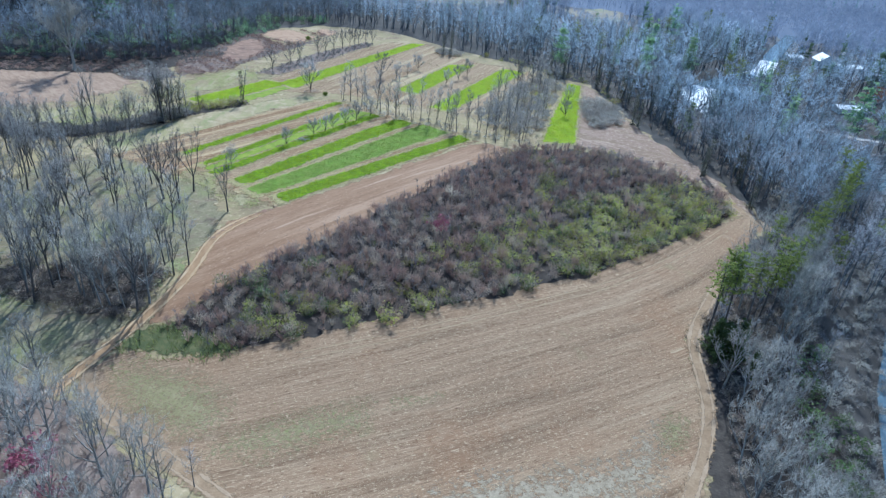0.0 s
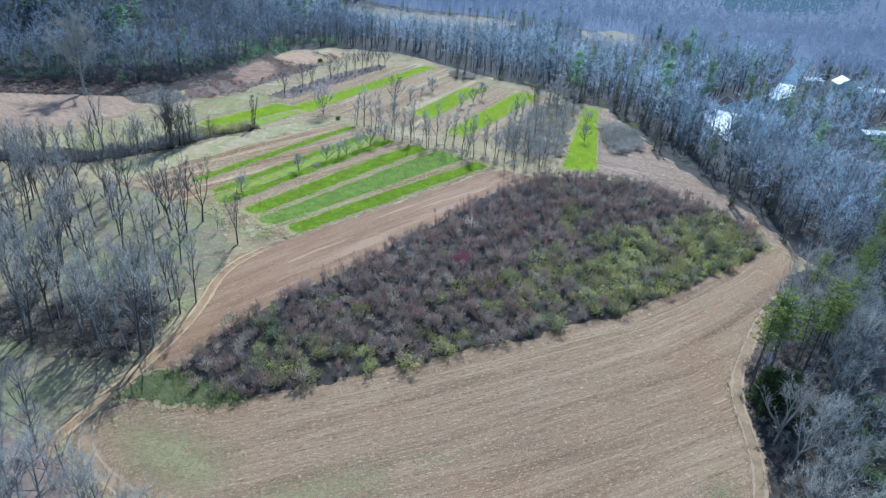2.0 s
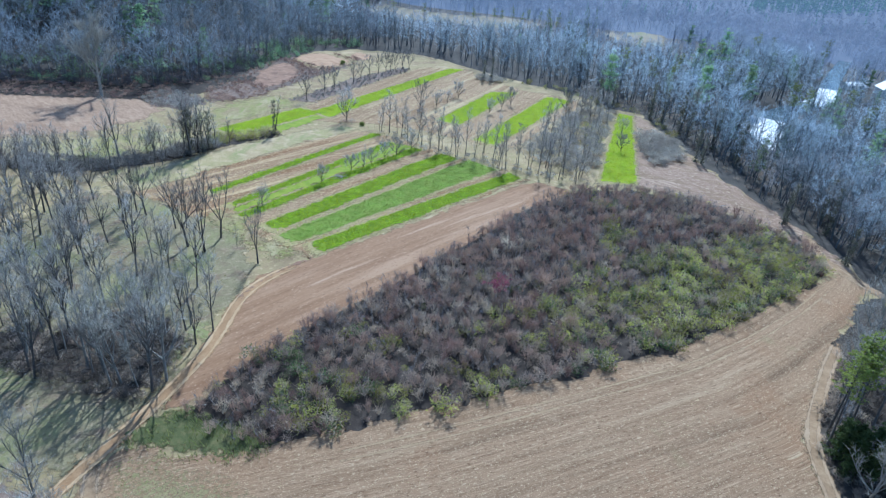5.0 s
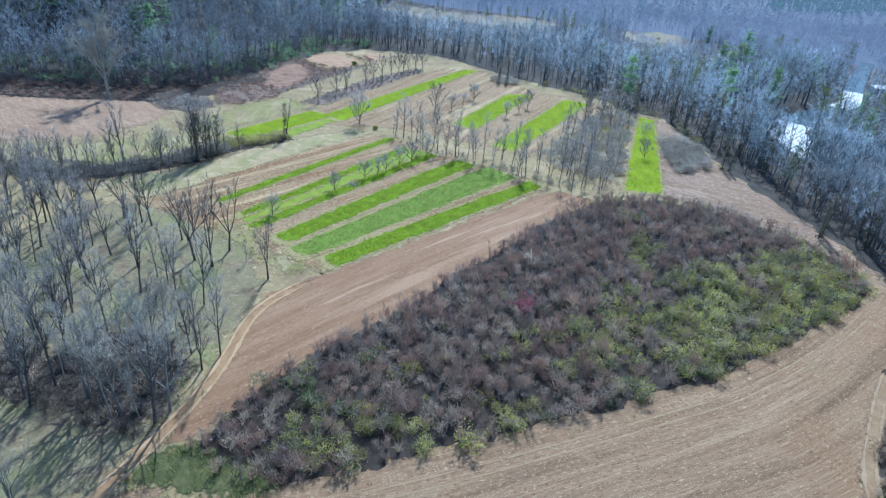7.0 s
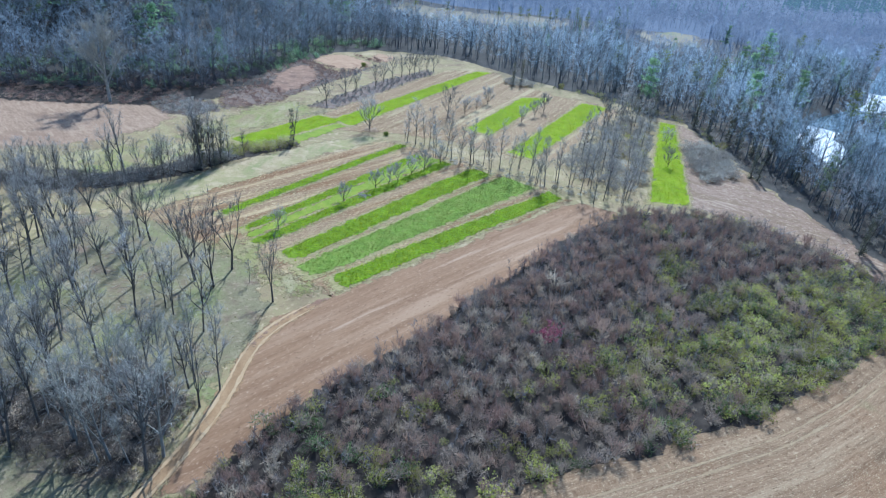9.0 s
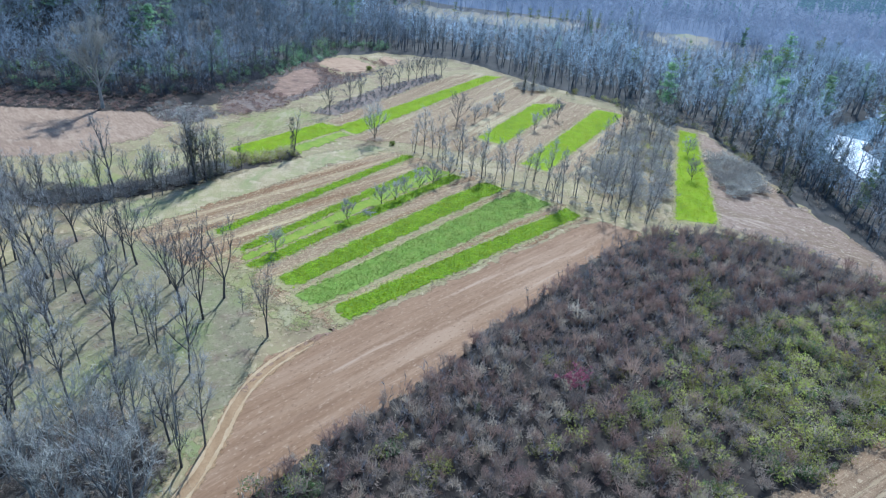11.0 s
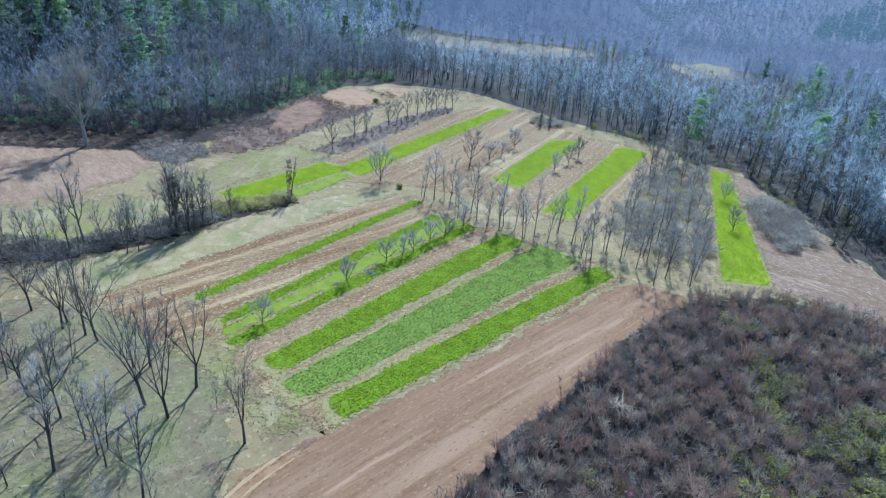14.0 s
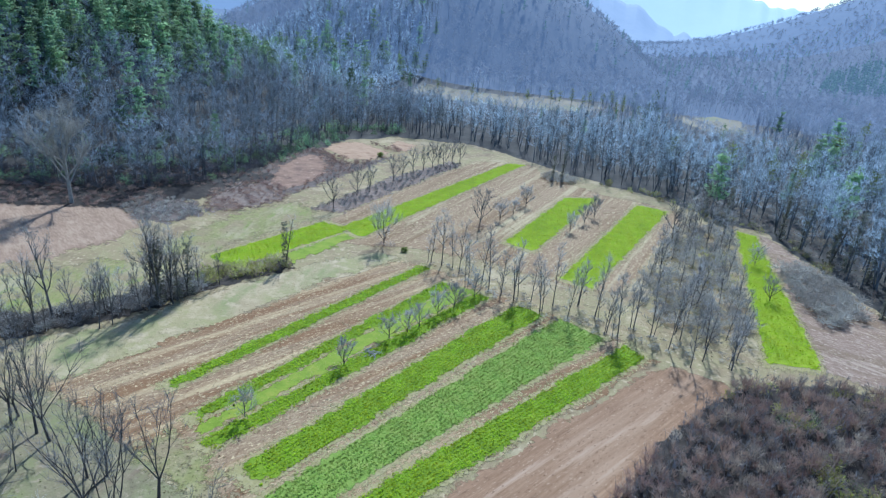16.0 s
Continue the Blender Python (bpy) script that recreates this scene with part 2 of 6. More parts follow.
M_LEAF = material("crop_leaf", [(0.2098, 0.3017, 0.00589), (0.3146, 0.4193, 0.00803), (0.4347, 0.4822, 0.0161)], 0.6, 5.0, rough=0.8, spec=0.04, bump=0, tint=0.3, trans=0.4)
M_LEAF3 = material("yellow_green_leaf", [(0.2313, 0.327, 0.00444), (0.3087, 0.414, 0.005916), (0.3861, 0.455, 0.01114)], 0.3, 5.0, rough=0.8, spec=0.04, bump=0, tint=0.2, trans=0.4)
M_CROP3 = material("yellow_green_floor", [(0.1978, 0.27, 0.006776), (0.2493, 0.325, 0.006776), (0.3128, 0.354, 0.01694)], 0.25, 4.0, bump=0.5, soft=1.0, patch=[((0.1766, 0.252, 0.01021), .12, .50, .68, .3), ((0.345, 0.354, 0.03388), .5, .60, .74)])
M_LEAF2 = material("dull_crop_leaf", [(0.159, 0.2376, 0.03564), (0.2397, 0.3234, 0.05544), (0.3293, 0.3993, 0.08316)], 0.6, 5.0, rough=0.8, spec=0.04, bump=0, tint=0.35, trans=0.4)
M_BARK = material("grey_bark", [(0.0585, 0.0539, 0.0502), (0.109, 0.101, 0.0958), (0.195, 0.185, 0.176)], 1.2, 9.0, bump=0.4, local=True, tint=0.4)
M_PALEBARK = material("pale_grey_bark", [(0.15, 0.145, 0.133), (0.24, 0.233, 0.2157), (0.34, 0.332, 0.3087)], 1.2, 9.0, bump=0.3, local=True, tint=0.3)
M_TWIG = material("bare_twig", [(0.28, 0.263, 0.249), (0.392, 0.375, 0.358), (0.526, 0.51, 0.493)], 0.5, 4.0, bump=0, trans=0.3, local=True, tint=0.4)
M_PALEBRANCH = material("pale_twig", [(0.34, 0.328, 0.2957), (0.43, 0.416, 0.3767), (0.53, 0.515, 0.465)], 0.5, 4.0, bump=0, trans=0.4, local=True, tint=0.3)
M_DARKTWIG = material("dark_grey_twig", [(0.115, 0.114, 0.1152), (0.1725, 0.1716, 0.1754), (0.253, 0.252, 0.2598)], 0.5, 4.0, bump=0, trans=0.2, local=True, tint=0.2)
# Cool cast of this bark and twig paints haze into their base colours.
M_WOOD = material("haze_tinted_bark", [(0.08276, 0.08844, 0.09629), (0.1241, 0.1346, 0.1458), (0.1768, 0.1914, 0.2071)], 0.3, 3.0, bump=0, tint=0.3)
M_TWIGS = material("haze_tinted_twig", [(0.1841, 0.2165, 0.2509), (0.2529, 0.2976, 0.3415), (0.3351, 0.3894, 0.4352)], 0.03, 0.5, bump=0, trans=0.4, tint=0.5)
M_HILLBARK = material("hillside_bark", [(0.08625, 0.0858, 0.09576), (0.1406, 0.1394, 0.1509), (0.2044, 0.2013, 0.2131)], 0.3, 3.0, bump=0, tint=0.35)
# Paler and bluer base colour, standing in for thicker haze.
M_PALETWIG = material("haze_paled_twig", [(0.317, 0.3762, 0.4305), (0.4114, 0.4906, 0.5578), (0.5121, 0.6049, 0.6792)], 0.04, 0.5, bump=0, trans=0.45, tint=0.6)
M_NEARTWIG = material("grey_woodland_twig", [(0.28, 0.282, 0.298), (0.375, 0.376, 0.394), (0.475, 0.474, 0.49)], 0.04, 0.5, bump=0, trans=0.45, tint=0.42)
# Haze over the distant woods is put into this blue base colour.
M_FARTWIG = material("hazy_distant_twig", [(0.25, 0.286, 0.362), (0.32, 0.362, 0.446), (0.39, 0.439, 0.525)], 0.012, 0.2, bump=0, trans=0.5, tint=0.2)
M_GREYBRUSH = material("grey_brush_twig", [(0.2863, 0.2597, 0.2244), (0.4071, 0.3779, 0.3289), (0.5405, 0.5019, 0.4378)], 0.08, 1.2, bump=0, trans=0.35, tint=0.35)
M_DARKBARK = material("dark_bark", [(.055, .05, .047), (.085, .078, .073), (.13, .12, .115)], 1.2, 9.0, bump=0.4, local=True, tint=0.2)
M_CEDAR = material("dark_cedar_needle", [(.05, .075, .03), (.08, .11, .04), (.12, .15, .055)], 0.4, 3.0, bump=0, local=True, tint=0.2, trans=0.4)
# These far surfaces glow faintly blue to imitate haze.
M_BACKDROP = material("haze_glow_mountain", [(.042, .043, .048), (.06, .061, .066), (.081, .082, .087)], 0.012, 0.1, bump=0.6, glow=(.20, .285, .48, .34))
M_BACKDROP2 = material("haze_glow_ridge", [(.035, .038, .044), (.05, .053, .06), (.065, .068, .075)], 0.02, 0.1, bump=0.5, glow=(.18, .275, .48, .50))
M_BACKTWIG = material("haze_glow_woods", [(.12, .12, .127), (.165, .165, .174), (.225, .22, .228)], 0.006, 0.1, bump=0, trans=0.4, tint=0.3, glow=(.20, .285, .48, .41))
M_BACKNEEDLE = material("haze_glow_conifers", [(.05, .08, .045), (.08, .12, .06), (.12, .16, .075)], 0.05, 0.5, bump=0, tint=0.3, glow=(.20, .295, .42, .40))
M_RIDGETWIG = material("haze_glow_ridge_woods", [(.13, .14, .155), (.16, .17, .185), (.19, .20, .215)], 0.006, 0.1, bump=0, trans=0.6, tint=0.12, glow=(.18, .28, .50, .50))
# Bluish green: haze painted into the distant needles' base colour.
M_FARNEEDLE = material("hazy_distant_needle", [(.10, .16, .11), (.15, .215, .14), (.20, .265, .16)], 0.05, 0.5, bump=0, tint=0.3, trans=0.5)
M_NEEDLE = material("pine_needle", [(0.1288, 0.1672, 0.0405), (0.1994, 0.2387, 0.0585), (0.2856, 0.3201, 0.081)], 0.4, 3.0, bump=0, local=True, tint=0.25, trans=0.5)
# Blue is raised in these greens to imitate haze over the conifers.
M_NEEDLES = material("haze_tinted_needle", [(0.1517, 0.2313, 0.1407), (0.2434, 0.3435, 0.1905), (0.3749, 0.4669, 0.2211)], 0.05, 1.0, bump=0, tint=0.42, trans=0.5)
M_FARMEADOW = material("distant_dry_grass", [(0.178, 0.154, 0.114), (0.237, 0.207, 0.154), (0.296, 0.263, 0.197)], 0.03, 0.3, bump=0.3, soft=1.2, patch=[((0.2, 0.21, 0.116), .02, .5, .66)])
M_SHRUB = material("shrub_twig", [(0.269, 0.202, 0.152), (0.441, 0.353, 0.274), (0.63, 0.532, 0.428)], 0.08, 1.2, bump=0, trans=0.25, tint=0.3)
M_SHRUBLEAF = material("shrub_leaf", [(0.2477, 0.261, 0.0665), (0.4157, 0.4193, 0.0997), (0.5849, 0.5655, 0.157)], 0.1, 1.2, bump=0, tint=0.45, trans=0.5)
M_DARKLEAF = material("dark_green_leaf", [(.09, .135, .055), (.14, .20, .075), (.21, .275, .11)], 0.1, 1.2, bump=0, tint=0.4, trans=0.5)
M_PURPLE = material("budding_purple_twig", [(0.244, 0.16, 0.124), (0.348, 0.238, 0.191), (0.447, 0.325, 0.271)], 0.1, 1.2, bump=0, trans=0.4, tint=0.35)
M_WHIP = material("grey_sapling", [(.17, .15, .145), (.25, .23, .225), (.33, .31, .305)], 0.3, 2.0, bump=0, tint=0.3, trans=0.2)
M_TUFT = material("grey_green_blade", [(0.182, 0.164, 0.0841), (0.245, 0.217, 0.108), (0.327, 0.271, 0.165)], 0.3, 2.0, bump=0, tint=0.3, trans=0.6)
M_DRYTUFT = material("dry_grass_blade", [(0.286, 0.233, 0.129), (0.382, 0.31, 0.181), (0.458, 0.372, 0.224)], 0.3, 2.0, bump=0, tint=0.3, trans=0.6)
M_BARKPALE = material("weathered_branch", [(.22, .20, .19), (.32, .30, .285), (.43, .41, .39)], 0.8, 5.0, bump=0.2, tint=0, local=True)
# Dense brush's own shade is put into this dark base colour.
M_DARKBRUSH = material("shade_dark_bramble", [(0.08, 0.076, 0.0808), (0.128, 0.12, 0.128), (0.184, 0.176, 0.187)], 0.1, 1.2, bump=0, tint=0.35, trans=0.15)
M_HEDGE = material("grey_hedge_twig", [(0.172, 0.16, 0.145), (0.259, 0.242, 0.22), (0.356, 0.333, 0.303)], 0.1, 1.2, bump=0, tint=0.4, trans=0.25)
M_GROVEBRUSH = material("dark_brown_brush", [(.10, .084, .07), (.165, .14, .12), (.26, .225, .195)], 0.1, 1.2, bump=0, tint=0.45, trans=0.2)
M_IVY = material("dark_ivy_leaf", [(0.105, 0.106, 0.077), (0.165, 0.163, 0.119), (0.24, 0.231, 0.168)], 0.4, 3.0, bump=0, tint=0.3, local=True, trans=0.4)
M_RED = material("red_bud_flower", [(.40, .11, .14), (.50, .17, .20), (.56, .25, .28)], 0.4, 3.0, bump=0, tint=0.3, trans=0.3)
M_ORANGE = material("russet_leaf", [(.30, .15, .07), (.38, .21, .10), (.44, .28, .15)], 0.4, 3.0, bump=0, tint=0.3, trans=0.3)
M_BLOSSOM = material("white_blossom", [(.55, .52, .50), (.7, .68, .66), (.8, .78, .76)], 0.4, 3.0, bump=0, tint=0.2, trans=0.3)
M_WATER = material("river_water", [(.05, .075, .09), (.085, .12, .14), (.15, .20, .23)], 0.15, 1.4, rough=0.2, bump=0.6, spec=0.5)
# Sun glint on the river, painted as a white base colour.
M_GLINT = material("sun_glint_water", [(.25, .30, .34), (.78, .80, .81), (.92, .92, .92)], 0.3, 2.0, rough=0.35, bump=0.4, low=0.34, high=0.54, fine_mix=.5)
M_WALL = material("white_siding", [(.68, .67, .64), (.78, .77, .75)], 0.5, 4.0, rough=0.6, bump=0.05)
M_ROOF = material("white_metal_roof", [(.76, .77, .78), (.86, .87, .88)], 0.5, 4.0, rough=0.4, bump=0.05)
M_PANE = material("dark_window_pane", [(.03, .035, .04), (.06, .065, .07)], 0.5, 2.0, rough=0.1, bump=0, spec=0.5)
M_GRAVEL = material("gravel_road", [(.36, .33, .30), (.48, .45, .41)], 0.5, 4.0, bump=0.3, soft=1.5)
# Ridges glow blue as well: haze painted as emission.
M_RIDGE = material("haze_glow_wooded_ridge", [(.09, .10, .12), (.13, .14, .16)], 0.02, 0.12, bump=0, glow=(.29, .385, .57, .68))
M_FAR = material("haze_glow_far_ridge", [(.10, .12, .14), (.13, .15, .17)], 0.004, 0.03, bump=0, glow=(.44, .57, .80, .80))


# ---------------------------------------------------------------- the lie of the land
def bell(v, mid, wide):
    return np.exp(-((v - mid) / wide) ** 2)


def soft_cap(v, top):
    return top * (1 - np.exp(-np.maximum(v, 0) / top))


RIVER = [(60, 10), (75, 58), (88, 84), (101, 104), (124, 138), (148, 178), (142, 222), (114, 256), (114, 300), (140, 332), (175, 368), (205, 425), (260, 520)]


def line_distance(x, y, line):
    best = np.full(np.shape(x), 1e9)
    for (ax, ay), (bx, by) in zip(line, line[1:]):
        t = np.clip(((x - ax) * (bx - ax) + (y - ay) * (by - ay)) / ((bx - ax) ** 2 + (by - ay) ** 2), 0, 1)
        best = np.minimum(best, np.hypot(x - ax - t * (bx - ax), y - ay - t * (by - ay)))
    return best


def line_flow(x, y, line):
    """Distance across and along a plan line, as a vector for grain that follows it."""
    best, along, run = np.full(np.shape(x), 1e9), np.zeros(np.shape(x)), 0.0
    for (ax, ay), (bx, by) in zip(line, line[1:]):
        l = math.hypot(bx - ax, by - ay)
        t = np.clip(((x - ax) * (bx - ax) + (y - ay) * (by - ay)) / l ** 2, 0, 1)
        d = np.hypot(x - ax - t * (bx - ax), y - ay - t * (by - ay))
        near_ = d < best
        best, along = np.where(near_, d, best), np.where(near_, run + t * l, along)
        run += l
    return np.stack([best, along, np.zeros(np.shape(x))], -1)


def height(x, y):
    x, y = np.asarray(x, float), np.asarray(y, float)
    z = 1.5 * bell(x, 25, 80) * bell(y, 195, 60) - 2.5 * bell(y, 65, 30) - 1.5 * bell(x, -110, 60)
    west, north = -(x + 108), (y - 236) * 0.9                       # the wooded hill west of the fields
    d = np.maximum(0, -np.logaddexp(-west / 14, -north / 14) * 14)
    z = z + soft_cap(d ** 2 / 290, 120) / (1 + np.exp(np.clip((y - 440 - 0.55 * west) / 26, -30, 30)))
    cone = 268 - np.hypot(x + 140, (y - 850) * 0.98) + 10 * np.sin(x / 37) + 8 * np.sin(y / 51 + x / 90)   # the mountain ahead
    z = z + soft_cap(np.logaddexp(0, cone / 18) * 18 * 0.85, 260)
    ridge = 1150 - np.hypot(x - 1500, y - 1400) + 25 * np.sin(x / 130) + 25 * np.sin(y / 110)              # the ridge to the north-east
    z = z + soft_cap(np.logaddexp(0, ridge / 60) * 60 * 0.60, 500)
    z = z - 2.6 * np.clip(1 - (line_distance(x, y, RIVER) - np.interp(y, (300, 345), (6, 3.5))) / 6, 0, 1)
    return z


def inside(x, y, poly):
    hit = np.zeros(np.shape(x), bool)
    for (ax, ay), (bx, by) in zip(poly, poly[1:] + poly[:1]):
        if ay != by:
            hit ^= ((ay > y) != (by > y)) & (x < (bx - ax) * (y - ay) / (by - ay) + ax)
    return hit


def mesh_of(name, verts, tris, mat, tint=None, rim=None, flow=None):
    me = bpy.data.meshes.new(name)
    verts, tris = np.asarray(verts, np.float32), np.asarray(tris, np.int32)
    k = tris.shape[1]
    me.vertices.add(len(verts))
    me.vertices.foreach_set("co", verts.ravel())
    me.loops.add(tris.size)
    me.loops.foreach_set("vertex_index", tris.ravel())
    me.polygons.add(len(tris))
    me.polygons.foreach_set("loop_start", np.arange(0, tris.size, k, dtype=np.int32))
    if tint is not None:
        me.attributes.new("tint", "FLOAT", "POINT").data.foreach_set("value", np.asarray(tint, np.float32))
    if rim is not None:
        me.attributes.new("rim", "FLOAT", "POINT").data.foreach_set("value", np.asarray(rim, np.float32))
    if flow is not None:
        me.attributes.new("flow", "FLOAT_VECTOR", "POINT").data.foreach_set("vector", np.asarray(flow, np.float32).ravel())
    me.materials.append(mat)
    me.update(calc_edges=True)
    me.validate()
    return me


def smooth(ob):
    ob.data.polygons.foreach_set("use_smooth", np.ones(len(ob.data.polygons), bool))
    return ob


rng = np.random.default_rng(7)


def steps(lo, hi, fine, out_lo, out_hi, grow=1.13):
    mid = list(np.arange(lo, hi + fine / 2, fine))
    s, v = fine, mid[0]
    head = []
    while v > out_lo:
        s *= grow
        v -= s
        head.append(v)
    s, v = fine, mid[-1]
    tail = []
    while v < out_hi:
        s *= grow
        v += s
        tail.append(v)
    return np.array(head[::-1] + mid + tail)


gx, gy = steps(-260, 240, 3.6, -4600, 4600), steps(0, 460, 3.6, -2500, 4600)
X, Y = np.meshgrid(gx, gy)
ids = np.arange(X.size).reshape(X.shape)
quads = np.stack([ids[:-1, :-1], ids[:-1, 1:], ids[1:, 1:], ids[1:, :-1]], -1).reshape(-1, 4)
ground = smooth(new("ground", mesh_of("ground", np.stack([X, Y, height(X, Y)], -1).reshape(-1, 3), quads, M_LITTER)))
# Beyond 490 m the ground takes the materials that glow for haze.
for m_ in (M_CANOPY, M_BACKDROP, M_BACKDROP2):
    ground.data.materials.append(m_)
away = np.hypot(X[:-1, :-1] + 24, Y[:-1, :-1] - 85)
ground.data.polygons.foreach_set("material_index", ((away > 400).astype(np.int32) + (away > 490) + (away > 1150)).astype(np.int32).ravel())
tagged(ground, "valley floor and hills under brown leaf litter", "ground", kind="structure")


def drape(name, poly, mat, lift, label, category="field", res=1.2, rough=0.5, kind="structure", group="", fade=2.5, flow=None):
    """A sheet over the ground inside a plan outline, with a slightly ragged edge."""
    p = np.array(poly, float)
    xs = np.arange(p[:, 0].min() - res, p[:, 0].max() + 2 * res, res)
    ys = np.arange(p[:, 1].min() - res, p[:, 1].max() + 2 * res, res)
    gx, gy = np.meshgrid(xs, ys)
    keep = inside(gx[:-1, :-1] + res / 2, gy[:-1, :-1] + res / 2, poly)
    n = np.zeros(gx.shape, int)
    for a in (0, 1):
        for b in (0, 1):
            n[a:a + keep.shape[0], b:b + keep.shape[1]] += keep
    edge = (n > 0) & (n < 4)
    ex, ey = gx[edge], gy[edge]
    best, bx_, by_ = np.full(ex.shape, 1e9), ex.copy(), ey.copy()
    for (ax, ay), (bx, by) in zip(poly, poly[1:] + poly[:1]):
        t = np.clip(((ex - ax) * (bx - ax) + (ey - ay) * (by - ay)) / max(1e-6, (bx - ax) ** 2 + (by - ay) ** 2), 0, 1)
        qx, qy = ax + t * (bx - ax), ay + t * (by - ay)
        d = np.hypot(ex - qx, ey - qy)
        w = d < best
        best[w], bx_[w], by_[w] = d[w], qx[w], qy[w]
    gx[edge] = bx_ + rng.normal(0, rough * 0.5, ex.shape) + rough * np.sin(by_ / 2.3)
    gy[edge] = by_ + rng.normal(0, rough * 0.5, ex.shape) + rough * np.sin(bx_ / 2.9)
    far = line_distance(gx, gy, poly + poly[:1])
    ids = np.arange(gx.size).reshape(gx.shape)
    q = np.stack([ids[:-1, :-1], ids[:-1, 1:], ids[1:, 1:], ids[1:, :-1]], -1)[keep]
    used, q = np.unique(q, return_inverse=True)
    v = np.stack([gx, gy, height(gx, gy) + lift], -1).reshape(-1, 3)[used]
    ob = smooth(new(name, mesh_of(name, v, q.reshape(-1, 4), mat, rim=np.clip(far / fade, 0, 1).ravel()[used],
                            flow=line_flow(v[:, 0], v[:, 1], flow) if flow else None)))
    return tagged(ob, label, category, group, kind)


def ribbon(name, line, width, mat, lift, label, category="track", wobble=0.25, step=1.5):
    """A strip of even width along a plan line."""
    p = np.array(line, float)
    s = np.r_[0, np.cumsum(np.hypot(*np.diff(p, axis=0).T))]
    q = np.arange(0, s[-1], step)
    # a smoothed run along the line
    cx, cy = np.interp(q, s, p[:, 0]), np.interp(q, s, p[:, 1])
    k = np.ones(9) / 9
    cx, cy = np.convolve(np.pad(cx, 4, "edge"), k, "valid"), np.convolve(np.pad(cy, 4, "edge"), k, "valid")
    tx, ty = np.gradient(cx), np.gradient(cy)
    l = np.hypot(tx, ty)
    nx, ny = -ty / l, tx / l
    cols = np.linspace(-0.5, 0.5, 7)
    w = width * (1 + wobble * 0.6 * np.sin(q / 3.1 + q[-1])[:, None] + 0.05 * rng.normal(0, 1, (len(q), 1)))
    vx, vy = cx[:, None] + nx[:, None] * cols * w, cy[:, None] + ny[:, None] * cols * w
    v = np.stack([vx, vy, height(vx, vy) + lift], -1).reshape(-1, 3)
    ids = np.arange(len(v)).reshape(-1, 7)
    f = np.stack([ids[:-1, :-1], ids[:-1, 1:], ids[1:, 1:], ids[1:, :-1]], -1).reshape(-1, 4)
    return tagged(smooth(new(name, mesh_of(name, v, f, mat, rim=(np.array((0, .35, .7, 1, .7, .35, 0)) * np.clip(np.minimum(q + 1, q[-1] - q + 1) / 7, 0, 1)[:, None]).ravel()))), label, category, kind="structure")


CLEAR = [(-60, -70), (24, -70), (26, 20), (43, 66), (47.5, 84), (48, 94), (53.5, 105), (64, 124), (84, 146), (86, 158), (82, 178), (76, 195), (72, 214), (68, 240), (66, 260),
         (62, 290), (50, 300), (32, 322), (12, 334), (-8, 350), (-30, 372), (-46, 384), (-84, 388), (-106, 368), (-114, 330), (-117, 298), (-124, 272),
         (-140, 258), (-160, 250), (-200, 240), (-230, 190), (-150, 150), (-130, 110), (-95, 80), (-72, 70), (-56, 60)]
drape("meadow", CLEAR, M_MEADOW, 0.05, "rough winter grass over the cleared valley floor", "meadow", res=2.0, rough=1.0)
LOWER = [(-57, 75), (-50, 68), (-41, 63.5), (-33, 58), (-25, 52), (-12, 40), (10, 36), (34, 52), (44.6, 72), (47.6, 83), (47.6, 91), (48.4, 97), (54.5, 107), (66, 125),
         (83, 147), (86, 158), (66, 145), (48, 129), (33, 118), (14, 108), (-8, 97), (-26, 89), (-35, 83.5), (-45, 81), (-55, 81)]
HEADLAND = [(-60, 60), (-56, 68), (-50, 73.5), (-44, 77), (-36, 80), (-26, 84.5), (-8, 92.5), (14, 103.5), (33, 113.5), (48, 124.5), (64, 139), (76, 152), (84, 165)]
drape("tilled_field", LOWER, M_FIELD, 0.10, "tilled brown field with furrows and pale stalk litter", "field", res=1.0, flow=HEADLAND)
UPPER = [(-53.5, 88), (-51.5, 97), (-50.5, 107), (-53, 117), (-51.5, 125), (-46, 133), (-41, 138), (-34, 146), (-17, 165), (6, 190.5), (11, 194), (19, 190), (21, 186),
         (14, 178), (0, 158), (-12, 141), (-23, 124), (-33, 112), (-41, 101), (-50, 89)]
drape("ploughed_strip", UPPER, M_STRIP, 0.10, "red-brown ploughed strip beside the crop rows", "field", res=1.0)
PLOT = [(-98, 163), (-79, 154), (-66, 149), (-52, 140.5), (-42, 137), (-34, 147), (-17, 166), (8, 194), (2, 202), (-12, 209), (-26, 218), (-43, 230), (-52, 231), (-64, 216)]
drape("stubble_plot", PLOT, M_STUBBLE, 0.09, "brown stubble soil between green crop strips", "field", res=1.0, fade=4)
drape("stubble_plot", [(-86, 238), (-46, 240), (-28, 236), (-6, 225), (5, 225), (37, 300), (32, 310), (10, 318), (-8, 336), (-18, 354), (-42, 352), (-78, 262)],
      M_STUBBLE_F, 0.09, "far stubble plot with tan dry stalks", "field", res=1.5, fade=4)
drape("stubble_plot", [(41, 199), (60, 188), (72, 178), (82, 158), (84, 150), (86, 160), (80, 186), (72, 214), (67, 240), (65, 262), (61, 288), (57, 288)],
      M_STUBBLE_R, 0.09, "brown stubble corner beside the woods", "field", res=1.3, fade=4)
drape("tan_field", [(-190, 238), (-158, 246), (-140, 248), (-126, 240), (-124, 226), (-130, 212), (-141, 198), (-175, 180), (-215, 190)], M_TAN, 0.09,
      "tan bare field below the wooded hill", "field", res=1.5, rough=0.8, fade=7)
